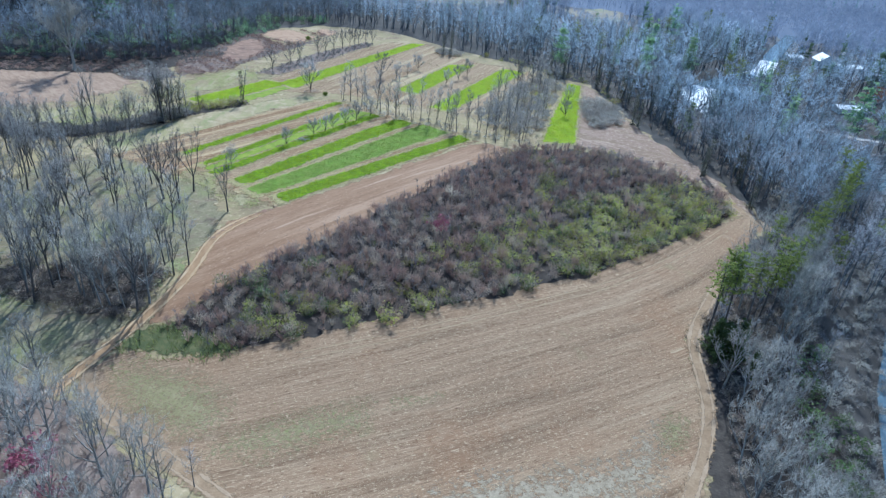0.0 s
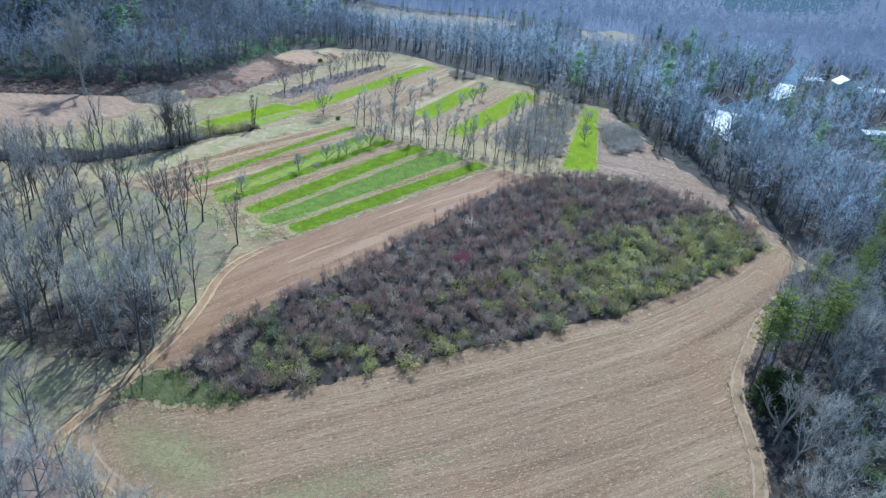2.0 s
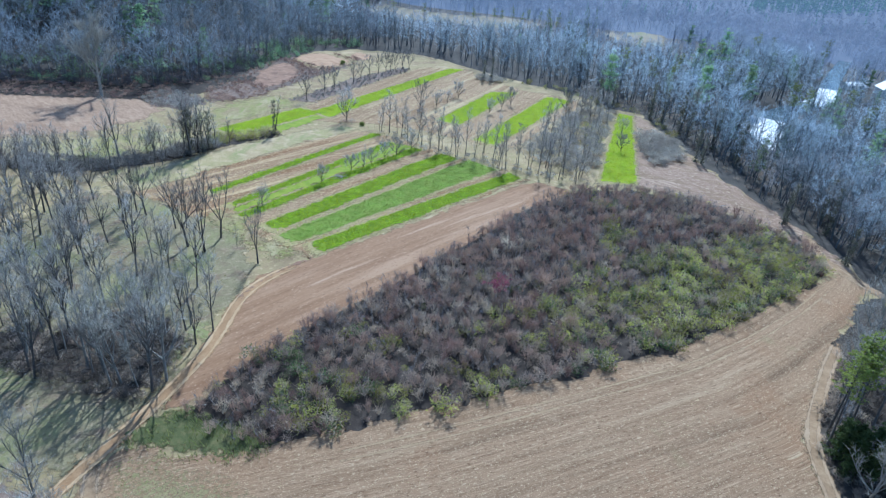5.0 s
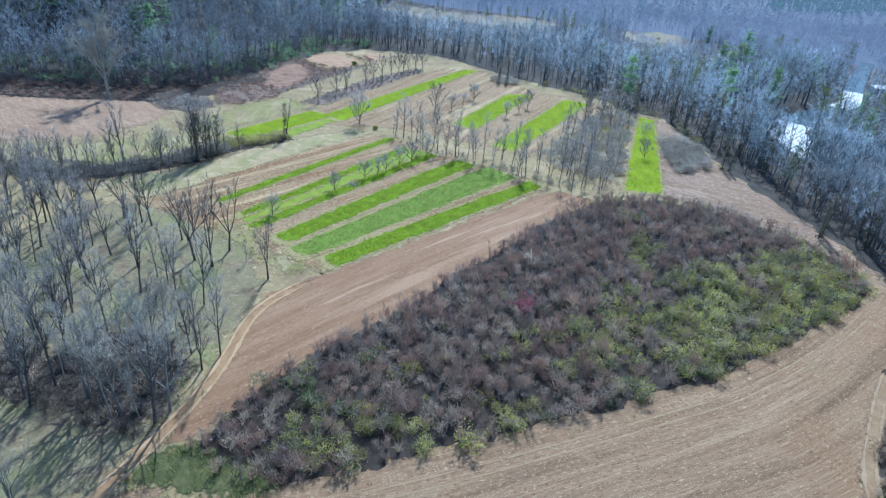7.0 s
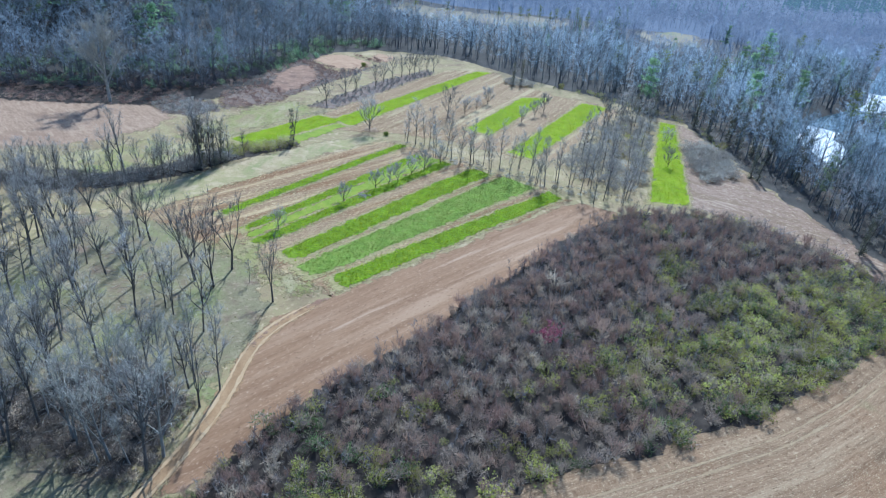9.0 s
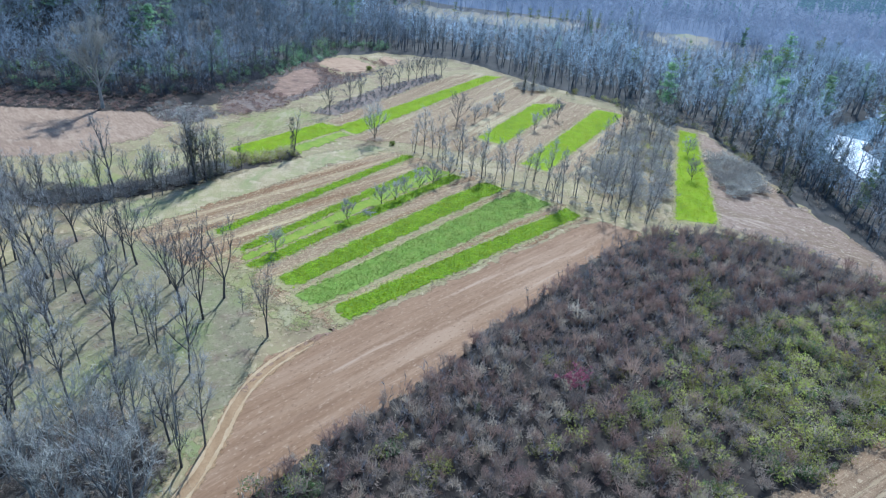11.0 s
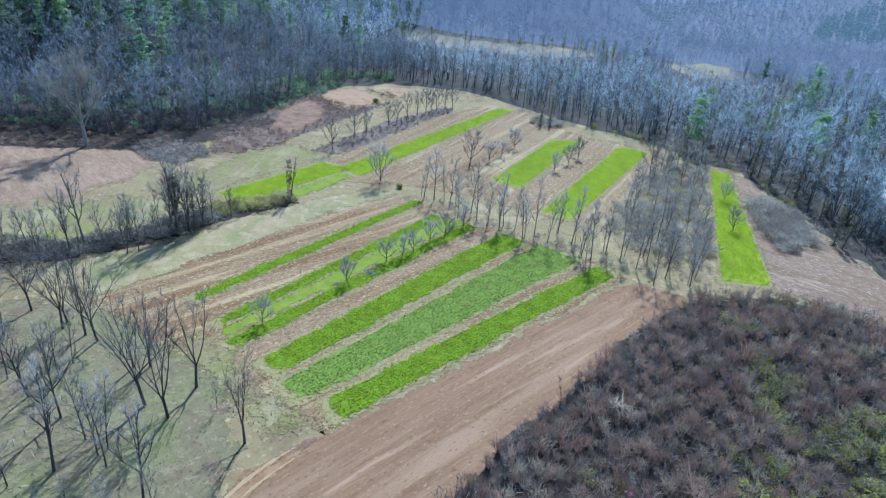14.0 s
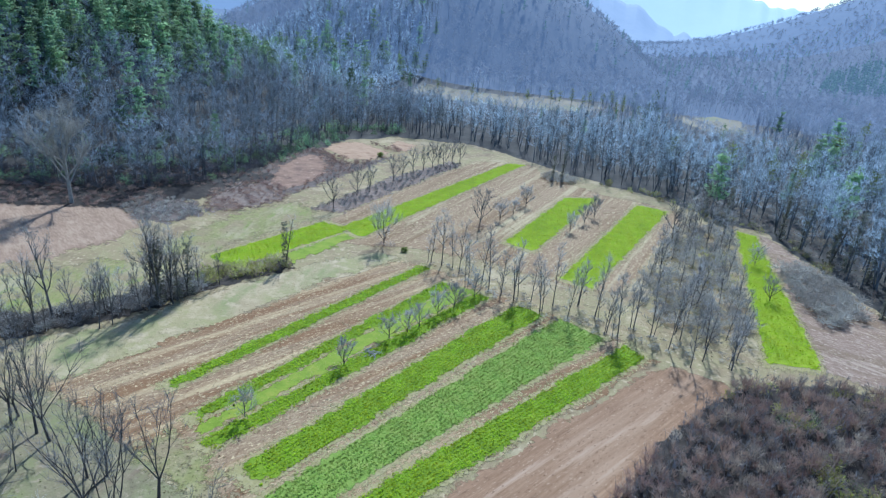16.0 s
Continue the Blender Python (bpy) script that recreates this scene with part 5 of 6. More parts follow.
def lower_trees(p):
    """Trees are kept low along the camera's sight lines to the houses, river and clearings."""
    x, y = p[:, 0], p[:, 1]
    s = np.where(line_distance(x, y, [(150, 300), (221, 394)]) < 15, 0.6, 1.0)
    s = np.where(line_distance(x, y, [(152, 240), (184, 291)]) < 9, 0.6, s)
    s = np.where(line_distance(x, y, [(124, 316), (106, 290), (99, 268), (90, 244)]) < 7, 0.62, s)
    s = np.where((np.abs(x + 35) < 80) & (np.abs(y - 475) < 55), 0.5, s)
    return np.where((np.abs(x - 92) < 40) & (np.abs(y - 435) < 60), 0.55, s)


def wooded(p, far=False):
    x, y = p[:, 0], p[:, 1]
    ok = line_distance(x, y, RIVER) > np.interp(y, (300, 345), (6.5, 6.5))
    bearing = np.degrees(np.arctan2(x + 10, y))                 # only the valley side that the flight faces
    ok &= (bearing > -50) & (bearing < 42)
    for h in HOLES:
        ok &= ~inside(x, y, h)
    ok &= line_distance(x, y, [(140, 262), (148, 248), (162, 240), (190, 236), (230, 230)]) > 4
    ok &= line_distance(x, y, [(82, 176), (80, 164), (82, 154), (88, 143), (97, 137)]) > 4
    return p[ok]


BANK_WOOD = [(40, 24), (48, 66), (51, 84), (54, 100), (66, 122), (90, 140), (88, 165), (80, 190), (74, 220), (70, 250), (64, 292), (30, 326), (-10, 356), (-44, 390), (-84, 394), (-110, 372),
             (-118, 330), (-121, 298), (-128, 276), (-142, 262), (-162, 254), (-205, 244), (-260, 240), (-330, 300), (-330, 430), (-60, 470), (150, 440), (250, 380), (210, 230), (170, 160), (120, 80), (90, 30)]
near = wooded(scatter(BANK_WOOD, 4.9, 0.8))
pine = rng.random(len(near)) < np.where(near[:, 0] < -60, 0.52 * np.clip((height(near[:, 0], near[:, 1]) - 9) / 24, 0.03, 1), np.where(near[:, 1] > 200, np.where(near[:, 0] > 78, 0.03, 0.004), 0))
hill = near[:, 0] < -70
thin = rng.random(len(near)) < 0.26
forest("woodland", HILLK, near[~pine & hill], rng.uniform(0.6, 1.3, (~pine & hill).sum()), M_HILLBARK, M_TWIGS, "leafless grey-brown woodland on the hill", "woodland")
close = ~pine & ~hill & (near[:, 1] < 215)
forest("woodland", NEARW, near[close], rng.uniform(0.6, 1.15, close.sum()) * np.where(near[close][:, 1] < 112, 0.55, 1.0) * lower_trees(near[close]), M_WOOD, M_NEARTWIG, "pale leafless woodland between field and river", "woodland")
forest("woodland", BANKK, near[~pine & ~hill & ~close & ~thin], (rng.uniform(0.65, 1.35, len(near)) * lower_trees(near))[~pine & ~hill & ~close & ~thin], M_WOOD, M_PALETWIG, "leafless riverside woodland, paled and blued for haze", "woodland")
forest("conifers", MIDP, near[pine], (rng.uniform(0.7, 1.3, len(near)) * lower_trees(near))[pine], M_WOOD, M_NEEDLES, "dark green conifers among bare woods", "conifers")
FILL = [(88, 150), (92, 142), (122, 168), (130, 200), (120, 236), (98, 262), (76, 262), (80, 220), (86, 180)]
fill = wooded(scatter(FILL, 4.6, 0.8))
fill = fill[line_distance(fill[:, 0], fill[:, 1], [(110, 284), (78, 200)]) > 4]          # kept clear along the camera's sight line to the white reach
fill = fill[line_distance(fill[:, 0], fill[:, 1], RIVER) > 17]
fill = np.concatenate([fill, scatter([(100, 226), (120, 232), (116, 252), (103, 256), (94, 244)], 4.4, 0.8)])          # trees placed to hide the water below the white reach from the camera
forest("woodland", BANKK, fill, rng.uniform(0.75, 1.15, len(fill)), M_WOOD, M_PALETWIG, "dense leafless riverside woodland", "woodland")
RING = [(-330, 300), (-260, 240), (-420, 330), (-560, 620), (-330, 700), (60, 640), (420, 640), (470, 480), (330, 300), (170, 130), (210, 230), (250, 380), (150, 440), (-60, 470), (-330, 430)]
ring = wooded(scatter(RING, 6.2, 0.9), True)
pine = rng.random(len(ring)) < np.where((ring[:, 0] < -110) & (ring[:, 1] < 590) & (height(ring[:, 0], ring[:, 1]) > 9), 0.42, 0.04)
low = lower_trees(ring)
size = rng.uniform(0.7, 1.25, len(ring)) * low
off = np.hypot(ring[:, 0] + 24, ring[:, 1] - 85)
west = (ring[:, 0] < -105) & (off < 600)
middle, back = (off > 400) & (off < 490) & ~west, (off >= 490) & ~west
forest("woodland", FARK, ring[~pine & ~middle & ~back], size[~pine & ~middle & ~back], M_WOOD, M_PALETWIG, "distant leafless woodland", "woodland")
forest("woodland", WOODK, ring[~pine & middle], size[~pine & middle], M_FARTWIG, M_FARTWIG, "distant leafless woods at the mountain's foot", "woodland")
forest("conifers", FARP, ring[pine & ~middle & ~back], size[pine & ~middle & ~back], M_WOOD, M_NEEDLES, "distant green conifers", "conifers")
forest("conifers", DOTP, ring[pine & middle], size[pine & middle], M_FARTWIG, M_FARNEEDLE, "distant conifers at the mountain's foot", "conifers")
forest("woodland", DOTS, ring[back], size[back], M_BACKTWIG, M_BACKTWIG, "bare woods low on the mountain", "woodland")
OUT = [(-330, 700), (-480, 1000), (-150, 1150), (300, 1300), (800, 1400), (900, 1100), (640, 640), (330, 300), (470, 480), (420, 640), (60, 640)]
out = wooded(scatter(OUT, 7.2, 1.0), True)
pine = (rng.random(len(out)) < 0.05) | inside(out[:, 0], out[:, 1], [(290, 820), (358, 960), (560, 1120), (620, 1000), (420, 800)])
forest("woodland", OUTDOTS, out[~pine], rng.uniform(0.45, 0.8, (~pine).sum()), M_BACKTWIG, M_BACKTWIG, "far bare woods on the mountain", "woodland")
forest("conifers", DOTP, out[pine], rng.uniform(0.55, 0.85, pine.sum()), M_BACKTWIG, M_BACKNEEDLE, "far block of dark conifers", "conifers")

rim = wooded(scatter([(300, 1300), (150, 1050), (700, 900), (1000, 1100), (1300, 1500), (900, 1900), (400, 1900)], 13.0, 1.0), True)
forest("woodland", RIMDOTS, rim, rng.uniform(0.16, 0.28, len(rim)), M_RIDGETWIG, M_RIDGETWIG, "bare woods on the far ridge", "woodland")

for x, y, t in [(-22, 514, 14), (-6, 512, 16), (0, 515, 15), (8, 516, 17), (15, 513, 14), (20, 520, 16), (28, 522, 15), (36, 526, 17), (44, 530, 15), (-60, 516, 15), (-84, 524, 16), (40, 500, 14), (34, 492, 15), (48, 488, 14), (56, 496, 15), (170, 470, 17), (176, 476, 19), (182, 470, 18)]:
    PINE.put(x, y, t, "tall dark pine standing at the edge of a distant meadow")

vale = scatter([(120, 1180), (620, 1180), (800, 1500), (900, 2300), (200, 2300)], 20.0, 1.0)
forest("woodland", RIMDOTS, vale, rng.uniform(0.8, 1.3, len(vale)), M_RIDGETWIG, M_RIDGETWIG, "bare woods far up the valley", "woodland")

# the thicket in the middle
spots = scatter(THICKET, 1.8, 0.75)
patch = np.array([1.2 * noise.noise((x / 11, y / 8, 3.1)) for x, y in spots]) + rng.normal(0, 0.22, len(spots)) - 0.22
for x_, y_, w_ in [(-29, 109, 7), (-31, 98, 8), (-22, 93, 6), (9, 128, 9), (2, 105, 6), (36, 142, 15), (46, 138, 12), (58, 146, 13), (27, 128, 10), (-9, 96, 5), (18, 174, 4), (66, 160, 9)]:
    patch += 0.55 * bell(np.hypot(spots[:, 0] - x_, spots[:, 1] - y_), 0, w_)
front = np.clip((122 + 0.55 * spots[:, 0] - spots[:, 1]) / 30, -1, 1)       # greener and bushier towards the tilled field
side = np.clip((spots[:, 0] - 5) / 60, -0.4, 0.6)
green = patch + 0.34 * front + 0.5 * side > 0.23
purple = ~green & (rng.random(len(spots)) < 0.42 - 0.2 * front)
GREY_SHRUB = [shrub_geometry(200 + i, 3.2, 1.6, 8, 140, width=0.06) for i in range(8)]
SAPLING = [shrub_geometry(208 + i, 4.0, 1.4, 12, 120, width=0.055, upright=0.9) for i in range(7)]
GREEN_SHRUB = [shrub_geometry(216 + i, 3.1, 1.7, 7, 50, 76, 0.24) for i in range(8)]
LAUREL = [shrub_geometry(250 + i, 3.4, 2.4, 5, 10, 52, 0.5) for i in range(3)]
DOME = [shrub_geometry(240 + i, 3.2, 2.1, 6, 150, width=0.095, upright=0.25) for i in range(4)]
LOW_BRUSH = [shrub_geometry(220 + i, 3.0, 1.9, 7, 65, width=0.09) for i in range(4)]
tallness = rng.uniform(0.45, 1.3, len(spots)) + 0.3 * np.array([noise.noise((x / 5, y / 5, 9.0)) for x, y in spots])
tallness[rng.random(len(spots)) < 0.07] *= 1.25
tallness[green] *= 1.12
rest = ~green & ~purple
sap = rest & (rng.random(len(spots)) < 0.6 - 0.4 * front)
rest &= ~sap
forest("thicket", GREY_SHRUB, spots[rest], tallness[rest], M_SHRUB, M_SHRUBLEAF, "dense leafless brown thicket between the fields", "thicket")
forest("thicket", SAPLING, spots[sap], tallness[sap], M_SHRUB, M_SHRUBLEAF, "upright leafless saplings in the thicket", "thicket")
forest("thicket", SAPLING, spots[purple], tallness[purple], M_PURPLE, M_SHRUBLEAF, "purplish budding saplings in the thicket", "thicket")
dark = green & (rng.random(len(spots)) < 0.22)
green &= ~dark
forest("thicket", GREEN_SHRUB, spots[green], tallness[green] * 0.95, M_SHRUB, M_SHRUBLEAF, "olive-green leafing bushes in the thicket", "thicket")
forest("thicket", GREEN_SHRUB, spots[dark], tallness[dark] * 0.9, M_SHRUB, M_DARKLEAF, "dark green honeysuckle in the thicket", "thicket")

# thin whips standing over the thicket's upper side
EVERGREEN = Kinds("evergreen_bush", [(shrub_geometry(255, 3.2, 2.0, 6, 40, 260, 0.36), 3.2)], (M_BARK, M_NEEDLE), "dark evergreen bush in the grass", "bush", "evergreen bushes")
EVERGREEN.put(-51, 238, 2.2)
EVERGREEN.put(-83, 343, 3.4)
WHIP = [wood_tree(260 + i, 5.2, 6, 4, 3, 0.04, 0.8, 0.3, 0.16) for i in range(4)]
whips = scatter(THICKET, 2.1)
whips = whips[rng.random(len(whips)) < np.clip(0.55 - (122 + 0.55 * whips[:, 0] - whips[:, 1]) / 50, 0.05, 0.9)]
forest("sapling_whips", WHIP, whips, rng.uniform(0.7, 1.15, len(whips)), M_WHIP, M_WHIP, "thin leafless saplings standing over the thicket", "saplings")

# undergrowth and hedge bottoms
LOW = np.concatenate([scatter([(-100, 186), (-95, 194), (-89, 203), (-93, 209), (-99, 206), (-104, 196)], 1.8), scatter([(-145, 172), (-125, 168), (-110, 177), (-100, 187), (-104, 193), (-116, 184), (-140, 178)], 2.3)])
forest("hedge", DOME, LOW, rng.uniform(0.5, 1.6, len(LOW)), M_HEDGE, M_SHRUBLEAF, "grey leafless brushy hedge", "hedge")
LOW = scatter([(-93, 204), (-84, 211), (-76, 219), (-79, 225), (-90, 218), (-97, 211)], 2.0)
forest("hedge", GREEN_SHRUB, LOW, rng.uniform(0.7, 1.5, len(LOW)), M_SHRUB, M_SHRUBLEAF, "olive bushes in the hedge", "hedge")
LOW = np.concatenate([scatter([(-56, 88), (-55, 105), (-61, 112), (-72, 116), (-80, 108), (-100, 104), (-92, 95), (-74, 91)], 1.7, 0.8), scatter([(-57, 72), (-48, 64), (-34, 55), (-30, 48), (-60, 46), (-80, 66)], 2.6)])
forest("undergrowth", LOW_BRUSH, LOW, rng.uniform(0.35, 0.85, len(LOW)), M_SHRUB, M_SHRUBLEAF, "low grey bramble and brush", "undergrowth")
LOW = np.concatenate([scatter([(-124, 268), (-120, 284), (-110, 291), (-100, 281), (-97, 271), (-105, 258), (-115, 250)], 2.3), scatter([(-105, 334), (-98, 322), (-93, 330), (-96, 334), (-110, 346), (-113, 338)], 1.9), scatter([(-80, 352), (-72, 356), (-82, 364), (-94, 368)], 2.2), scatter([(-94, 306), (-88, 318), (-84, 334), (-92, 330), (-98, 316)], 2.3), scatter([(-200, 246), (-160, 252), (-140, 260), (-124, 276), (-118, 300), (-128, 300), (-150, 272), (-200, 262)], 2.6), scatter([(-205, 228), (-165, 238), (-138, 246), (-128, 256), (-140, 262), (-165, 254), (-205, 246)], 2.4)])
forest("undergrowth", DOME, LOW, rng.uniform(0.25, 0.85, len(LOW)), M_PURPLE, M_SHRUBLEAF, "reddish brambles on the bank below the woods", "undergrowth")
LOW = wooded(scatter([(48, 70), (54, 96), (68, 122), (90, 145), (88, 170), (78, 200), (68, 258), (62, 292), (34, 322), (40, 340), (84, 300), (90, 240), (104, 180), (84, 120), (66, 80)], 3.6))
forest("undergrowth", LOW_BRUSH, LOW, rng.uniform(0.5, 1.0, len(LOW)), M_SHRUB, M_SHRUBLEAF, "grey brush under the riverside trees", "undergrowth")

LOW = scatter([(13, 204), (29, 205), (49, 288), (36, 298), (8, 228)], 2.4)
LOW = LOW[np.array([noise.noise((x / 7, y / 7, 6.0)) for x, y in LOW]) > -0.25]
forest("brush", DOME, LOW, rng.uniform(0.4, 1.5, len(LOW)), M_GREYBRUSH, M_SHRUBLEAF, "grey domed brush between crop strips", "brush")
LOW = scatter([(53, 256), (61, 264), (66, 247), (62, 228), (51, 219), (49, 235)], 1.9)
forest("brush", DOME, LOW, rng.uniform(0.6, 1.7, len(LOW)), M_GREYBRUSH, M_SHRUBLEAF, "pale grey domed bushes in the stubble corner", "brush")
LOW = scatter([(-44, 231), (-30, 215), (-12, 206), (8, 198), (26, 194), (28, 200), (8, 206), (-28, 222), (-38, 233)], 2.4)
forest("brush", DOME, LOW, rng.uniform(0.25, 0.6, len(LOW)), M_GREYBRUSH, M_SHRUBLEAF, "low grey brush under the hedgerow", "brush")
LOW = scatter([(-14, 334), (-10, 328), (-1, 328), (2, 333), (-8, 340)], 1.8)
forest("brush", DOME, LOW, rng.uniform(0.7, 1.4, len(LOW)), M_GREYBRUSH, M_SHRUBLEAF, "dense grey brush clump at the end of the crops", "brush")
LOW = scatter([(24, 240), (34, 232), (42, 268), (34, 276)], 3.2)
forest("brush", GREEN_SHRUB, LOW, rng.uniform(0.5, 1.0, len(LOW)), M_SHRUB, M_SHRUBLEAF, "olive bushes in the brushy strip", "brush")
LOW = scatter([(36, 44), (40, 52), (47.4, 70), (49.8, 84), (49.4, 96), (54, 105), (64.5, 122), (72, 126), (60, 100), (55, 70)], 1.9)
LOW = LOW[np.hypot(LOW[:, 0] - 53.5, LOW[:, 1] - 93) > 3.2]
forest("undergrowth", GREY_SHRUB, LOW, rng.uniform(0.4, 1.0, len(LOW)), M_SHRUB, M_SHRUBLEAF, "grey brush at the field's wooded edge", "undergrowth")


LOW = scatter([(66, 258), (72, 262), (68, 290), (52, 306), (34, 326), (14, 338), (10, 332), (30, 320), (48, 299), (62, 288)], 4.2, 0.9)
forest("undergrowth", GREEN_SHRUB, LOW, rng.uniform(0.5, 1.1, len(LOW)), M_SHRUB, M_SHRUBLEAF, "olive bushes at the edge of the woods", "undergrowth")
LOW = scatter([(40, 46), (47.6, 68), (50.2, 84), (50, 96), (55, 106), (66, 122), (86, 141), (92, 136), (80, 108), (70, 82), (62, 44)], 2.1, 0.9)
LOW = LOW[np.hypot(LOW[:, 0] - 53.5, LOW[:, 1] - 93) > 3.2]
forest("undergrowth", LOW_BRUSH, LOW, rng.uniform(0.4, 1.1, len(LOW)), M_GROVEBRUSH, M_SHRUBLEAF, "dark brown brush under the river-bank trees", "undergrowth")
LOW = scatter([(56, 60), (60, 76), (66, 88), (72, 100), (76, 96), (70, 80), (64, 58)], 3.2, 0.9)
forest("laurel_undergrowth", LAUREL, LOW, rng.uniform(0.5, 1.2, len(LOW)), M_WOOD, M_DARKLEAF, "dark evergreen bushes among the river-bank trees", "undergrowth")
BANK = scatter([(45, 40), (54, 84), (66, 104), (92, 140), (110, 136), (98, 104), (84, 70), (70, 30)], 2.6)
away_ = line_distance(BANK[:, 0], BANK[:, 1], RIVER)
BANK = BANK[(away_ > 6) & (away_ < 18)]
forest("undergrowth", GREY_SHRUB, BANK, rng.uniform(0.5, 1.2, len(BANK)), M_GREYBRUSH, M_SHRUBLEAF, "grey brush along the river bank", "undergrowth")


def straw(poly, gap, label, size=0.5, height_above=0.115, wide=0.1):
    """Dry stalks lying on the soil."""
    p = scatter(poly, gap, 0.9)
    p = p[np.array([noise.noise((x / 6, y / 6, 1.7)) + rng.normal(0, 0.25) > 0.02 for x, y in p])]
    m = len(p)
    z = height(p[:, 0], p[:, 1]) + height_above
    a = rng.uniform(0, 6.28, m)
    d = np.stack([np.cos(a), np.sin(a), rng.uniform(0, 0.12, m)], -1)
    s = Soup()
    slivers(rng, s, np.stack([p[:, 0], p[:, 1], z], -1), d, size, wide)
    v, f = s.done()
    return tagged(new("stalk_litter", mesh_of("stalk_litter", v, f, M_STRAW, np.repeat(rng.uniform(0, 1, m), 3))), label, "stalks", kind="stuff")


straw(LOWER, 0.5, "dry stalks scattered over the tilled field", 0.3, wide=0.05)
straw(PLOT, 0.55, "dry straw scattered between the crop strips")
straw([(-78, 250), (-46, 240), (-6, 226), (5, 226), (36, 300), (10, 316), (-18, 352), (-42, 350)], 1.0, "dry straw on the far plot", 0.8)
straw([(41, 199), (60, 188), (80, 160), (72, 214), (65, 262), (58, 287)], 1.1, "dry straw on the brown corner", 0.6)

# fallen branches and litter under the grove
r_ = np.random.default_rng(17)
LOW = scatter([(-56, 90), (-55, 112), (-62, 128), (-84, 140), (-106, 156), (-116, 140), (-104, 104), (-84, 90)], 0.95, 0.9)
a_ = r_.uniform(0, 6.28, len(LOW))
sticks = Soup()
slivers(r_, sticks, np.stack([LOW[:, 0], LOW[:, 1], height(LOW[:, 0], LOW[:, 1]) + 0.2], -1), np.stack([np.cos(a_), np.sin(a_), r_.uniform(0, 0.25, len(LOW))], -1), 1.5, 0.09)
tagged(new("fallen_branches", mesh_of("fallen_branches", *sticks.done(), M_GREYBRUSH, np.repeat(r_.uniform(0, 1, len(LOW)), 3))), "pale fallen branches littering the grove floor", "branches", kind="stuff")

# Brush with shade in its colour, to darken the foot of the hill.
LOW = scatter([(-205, 244), (-162, 253), (-142, 261), (-128, 275), (-121, 297), (-118, 330), (-128, 334), (-138, 292), (-163, 268), (-205, 258)], 2.5)
forest("undergrowth", DOME, LOW, rng.uniform(0.6, 1.4, len(LOW)), M_DARKBRUSH, M_SHRUBLEAF, "brush darkened for its own shade along the hill's foot", "undergrowth")
LOW = scatter([(-55, 88), (-54, 104), (-60, 109), (-68, 112), (-77, 105), (-100, 101), (-94, 96), (-76, 92), (-66, 90)], 1.7, 0.9)
forest("undergrowth", GREY_SHRUB, LOW, rng.uniform(0.4, 1.0, len(LOW)), M_GROVEBRUSH, M_SHRUBLEAF, "tangled dark brown brush under the grove", "undergrowth")
LOW = scatter([(-140, 247), (-137, 258), (-122, 259), (-115, 250), (-120, 240), (-131, 240)], 1.7, 0.8)
forest("cut_brush", GREY_SHRUB, LOW, rng.uniform(0.35, 0.8, len(LOW)), M_GREYBRUSH, M_SHRUBLEAF, "grey tangled brush heaped beside the tan field", "brush")
LOW = scatter([(-88, 264), (-78, 264), (-64, 296), (-46, 340), (-51, 346), (-70, 312)], 1.9, 0.8)
forest("brush", GREY_SHRUB, LOW, rng.uniform(0.25, 0.7, len(LOW)), M_HEDGE, M_SHRUBLEAF, "dark brush under the row of bank trees", "brush")
LOW = scatter([(-118, 289), (-121, 312), (-115, 345), (-110, 348), (-99, 331), (-90, 327), (-79, 346), (-75, 347), (-84, 319), (-90, 301), (-98, 279), (-108, 281)], 2.2, 0.8)
LOW = LOW[~inside(LOW[:, 0], LOW[:, 1], [(-112, 290), (-116, 314), (-112, 338), (-99, 321), (-97, 308), (-100, 286)])]
forest("brush", GREY_SHRUB, LOW, rng.uniform(0.3, 0.7, len(LOW)), M_PURPLE, M_SHRUBLEAF, "reddish-brown brush between the bare banks", "brush")
# laurel and young evergreens at the hill's foot
LOW = wooded(scatter([(-230, 246), (-162, 256), (-140, 264), (-124, 282), (-118, 310), (-112, 350), (-104, 380), (-84, 394), (-84, 412), (-124, 400), (-140, 330), (-170, 290), (-230, 280)], 4.2))
LOW = LOW[np.array([noise.noise((x / 16, y / 16, 5.0)) for x, y in LOW]) > -0.15]
forest("laurel_undergrowth", LAUREL, LOW, rng.uniform(0.6, 1.5, len(LOW)), M_WOOD, M_NEEDLES, "dark evergreen laurel under the hillside trees", "undergrowth")
LOW = scatter([(-54, 80.5), (-45, 79), (-35, 80), (-32, 84.5), (-39, 87.5), (-50, 89), (-54, 86)], 0.38)
LOW = LOW[np.array([noise.noise((x / 1.5, y / 3, 2.2)) for x, y in LOW]) + rng.normal(0, 0.15, len(LOW)) > -0.12 + 0.5 * np.clip((82 - LOW[:, 1]) / 3, 0, 1)]
r_ = np.random.default_rng(5)
blades = Soup()
d_ = r_.normal(0, 0.35, (len(LOW), 3)) + (0, 0, 0.9)
slivers(r_, blades, np.stack([LOW[:, 0], LOW[:, 1], height(LOW[:, 0], LOW[:, 1]) + 0.1], -1), d_ + np.array((-0.3, 0.1, 0)), 0.8, 0.12)
tagged(new("long_grass", mesh_of("long_grass", *blades.done(), M_LONGGRASS, np.repeat(r_.uniform(0, 1, len(LOW)), 3))), "long dark green grass at the thicket's end", "grass", kind="stuff")

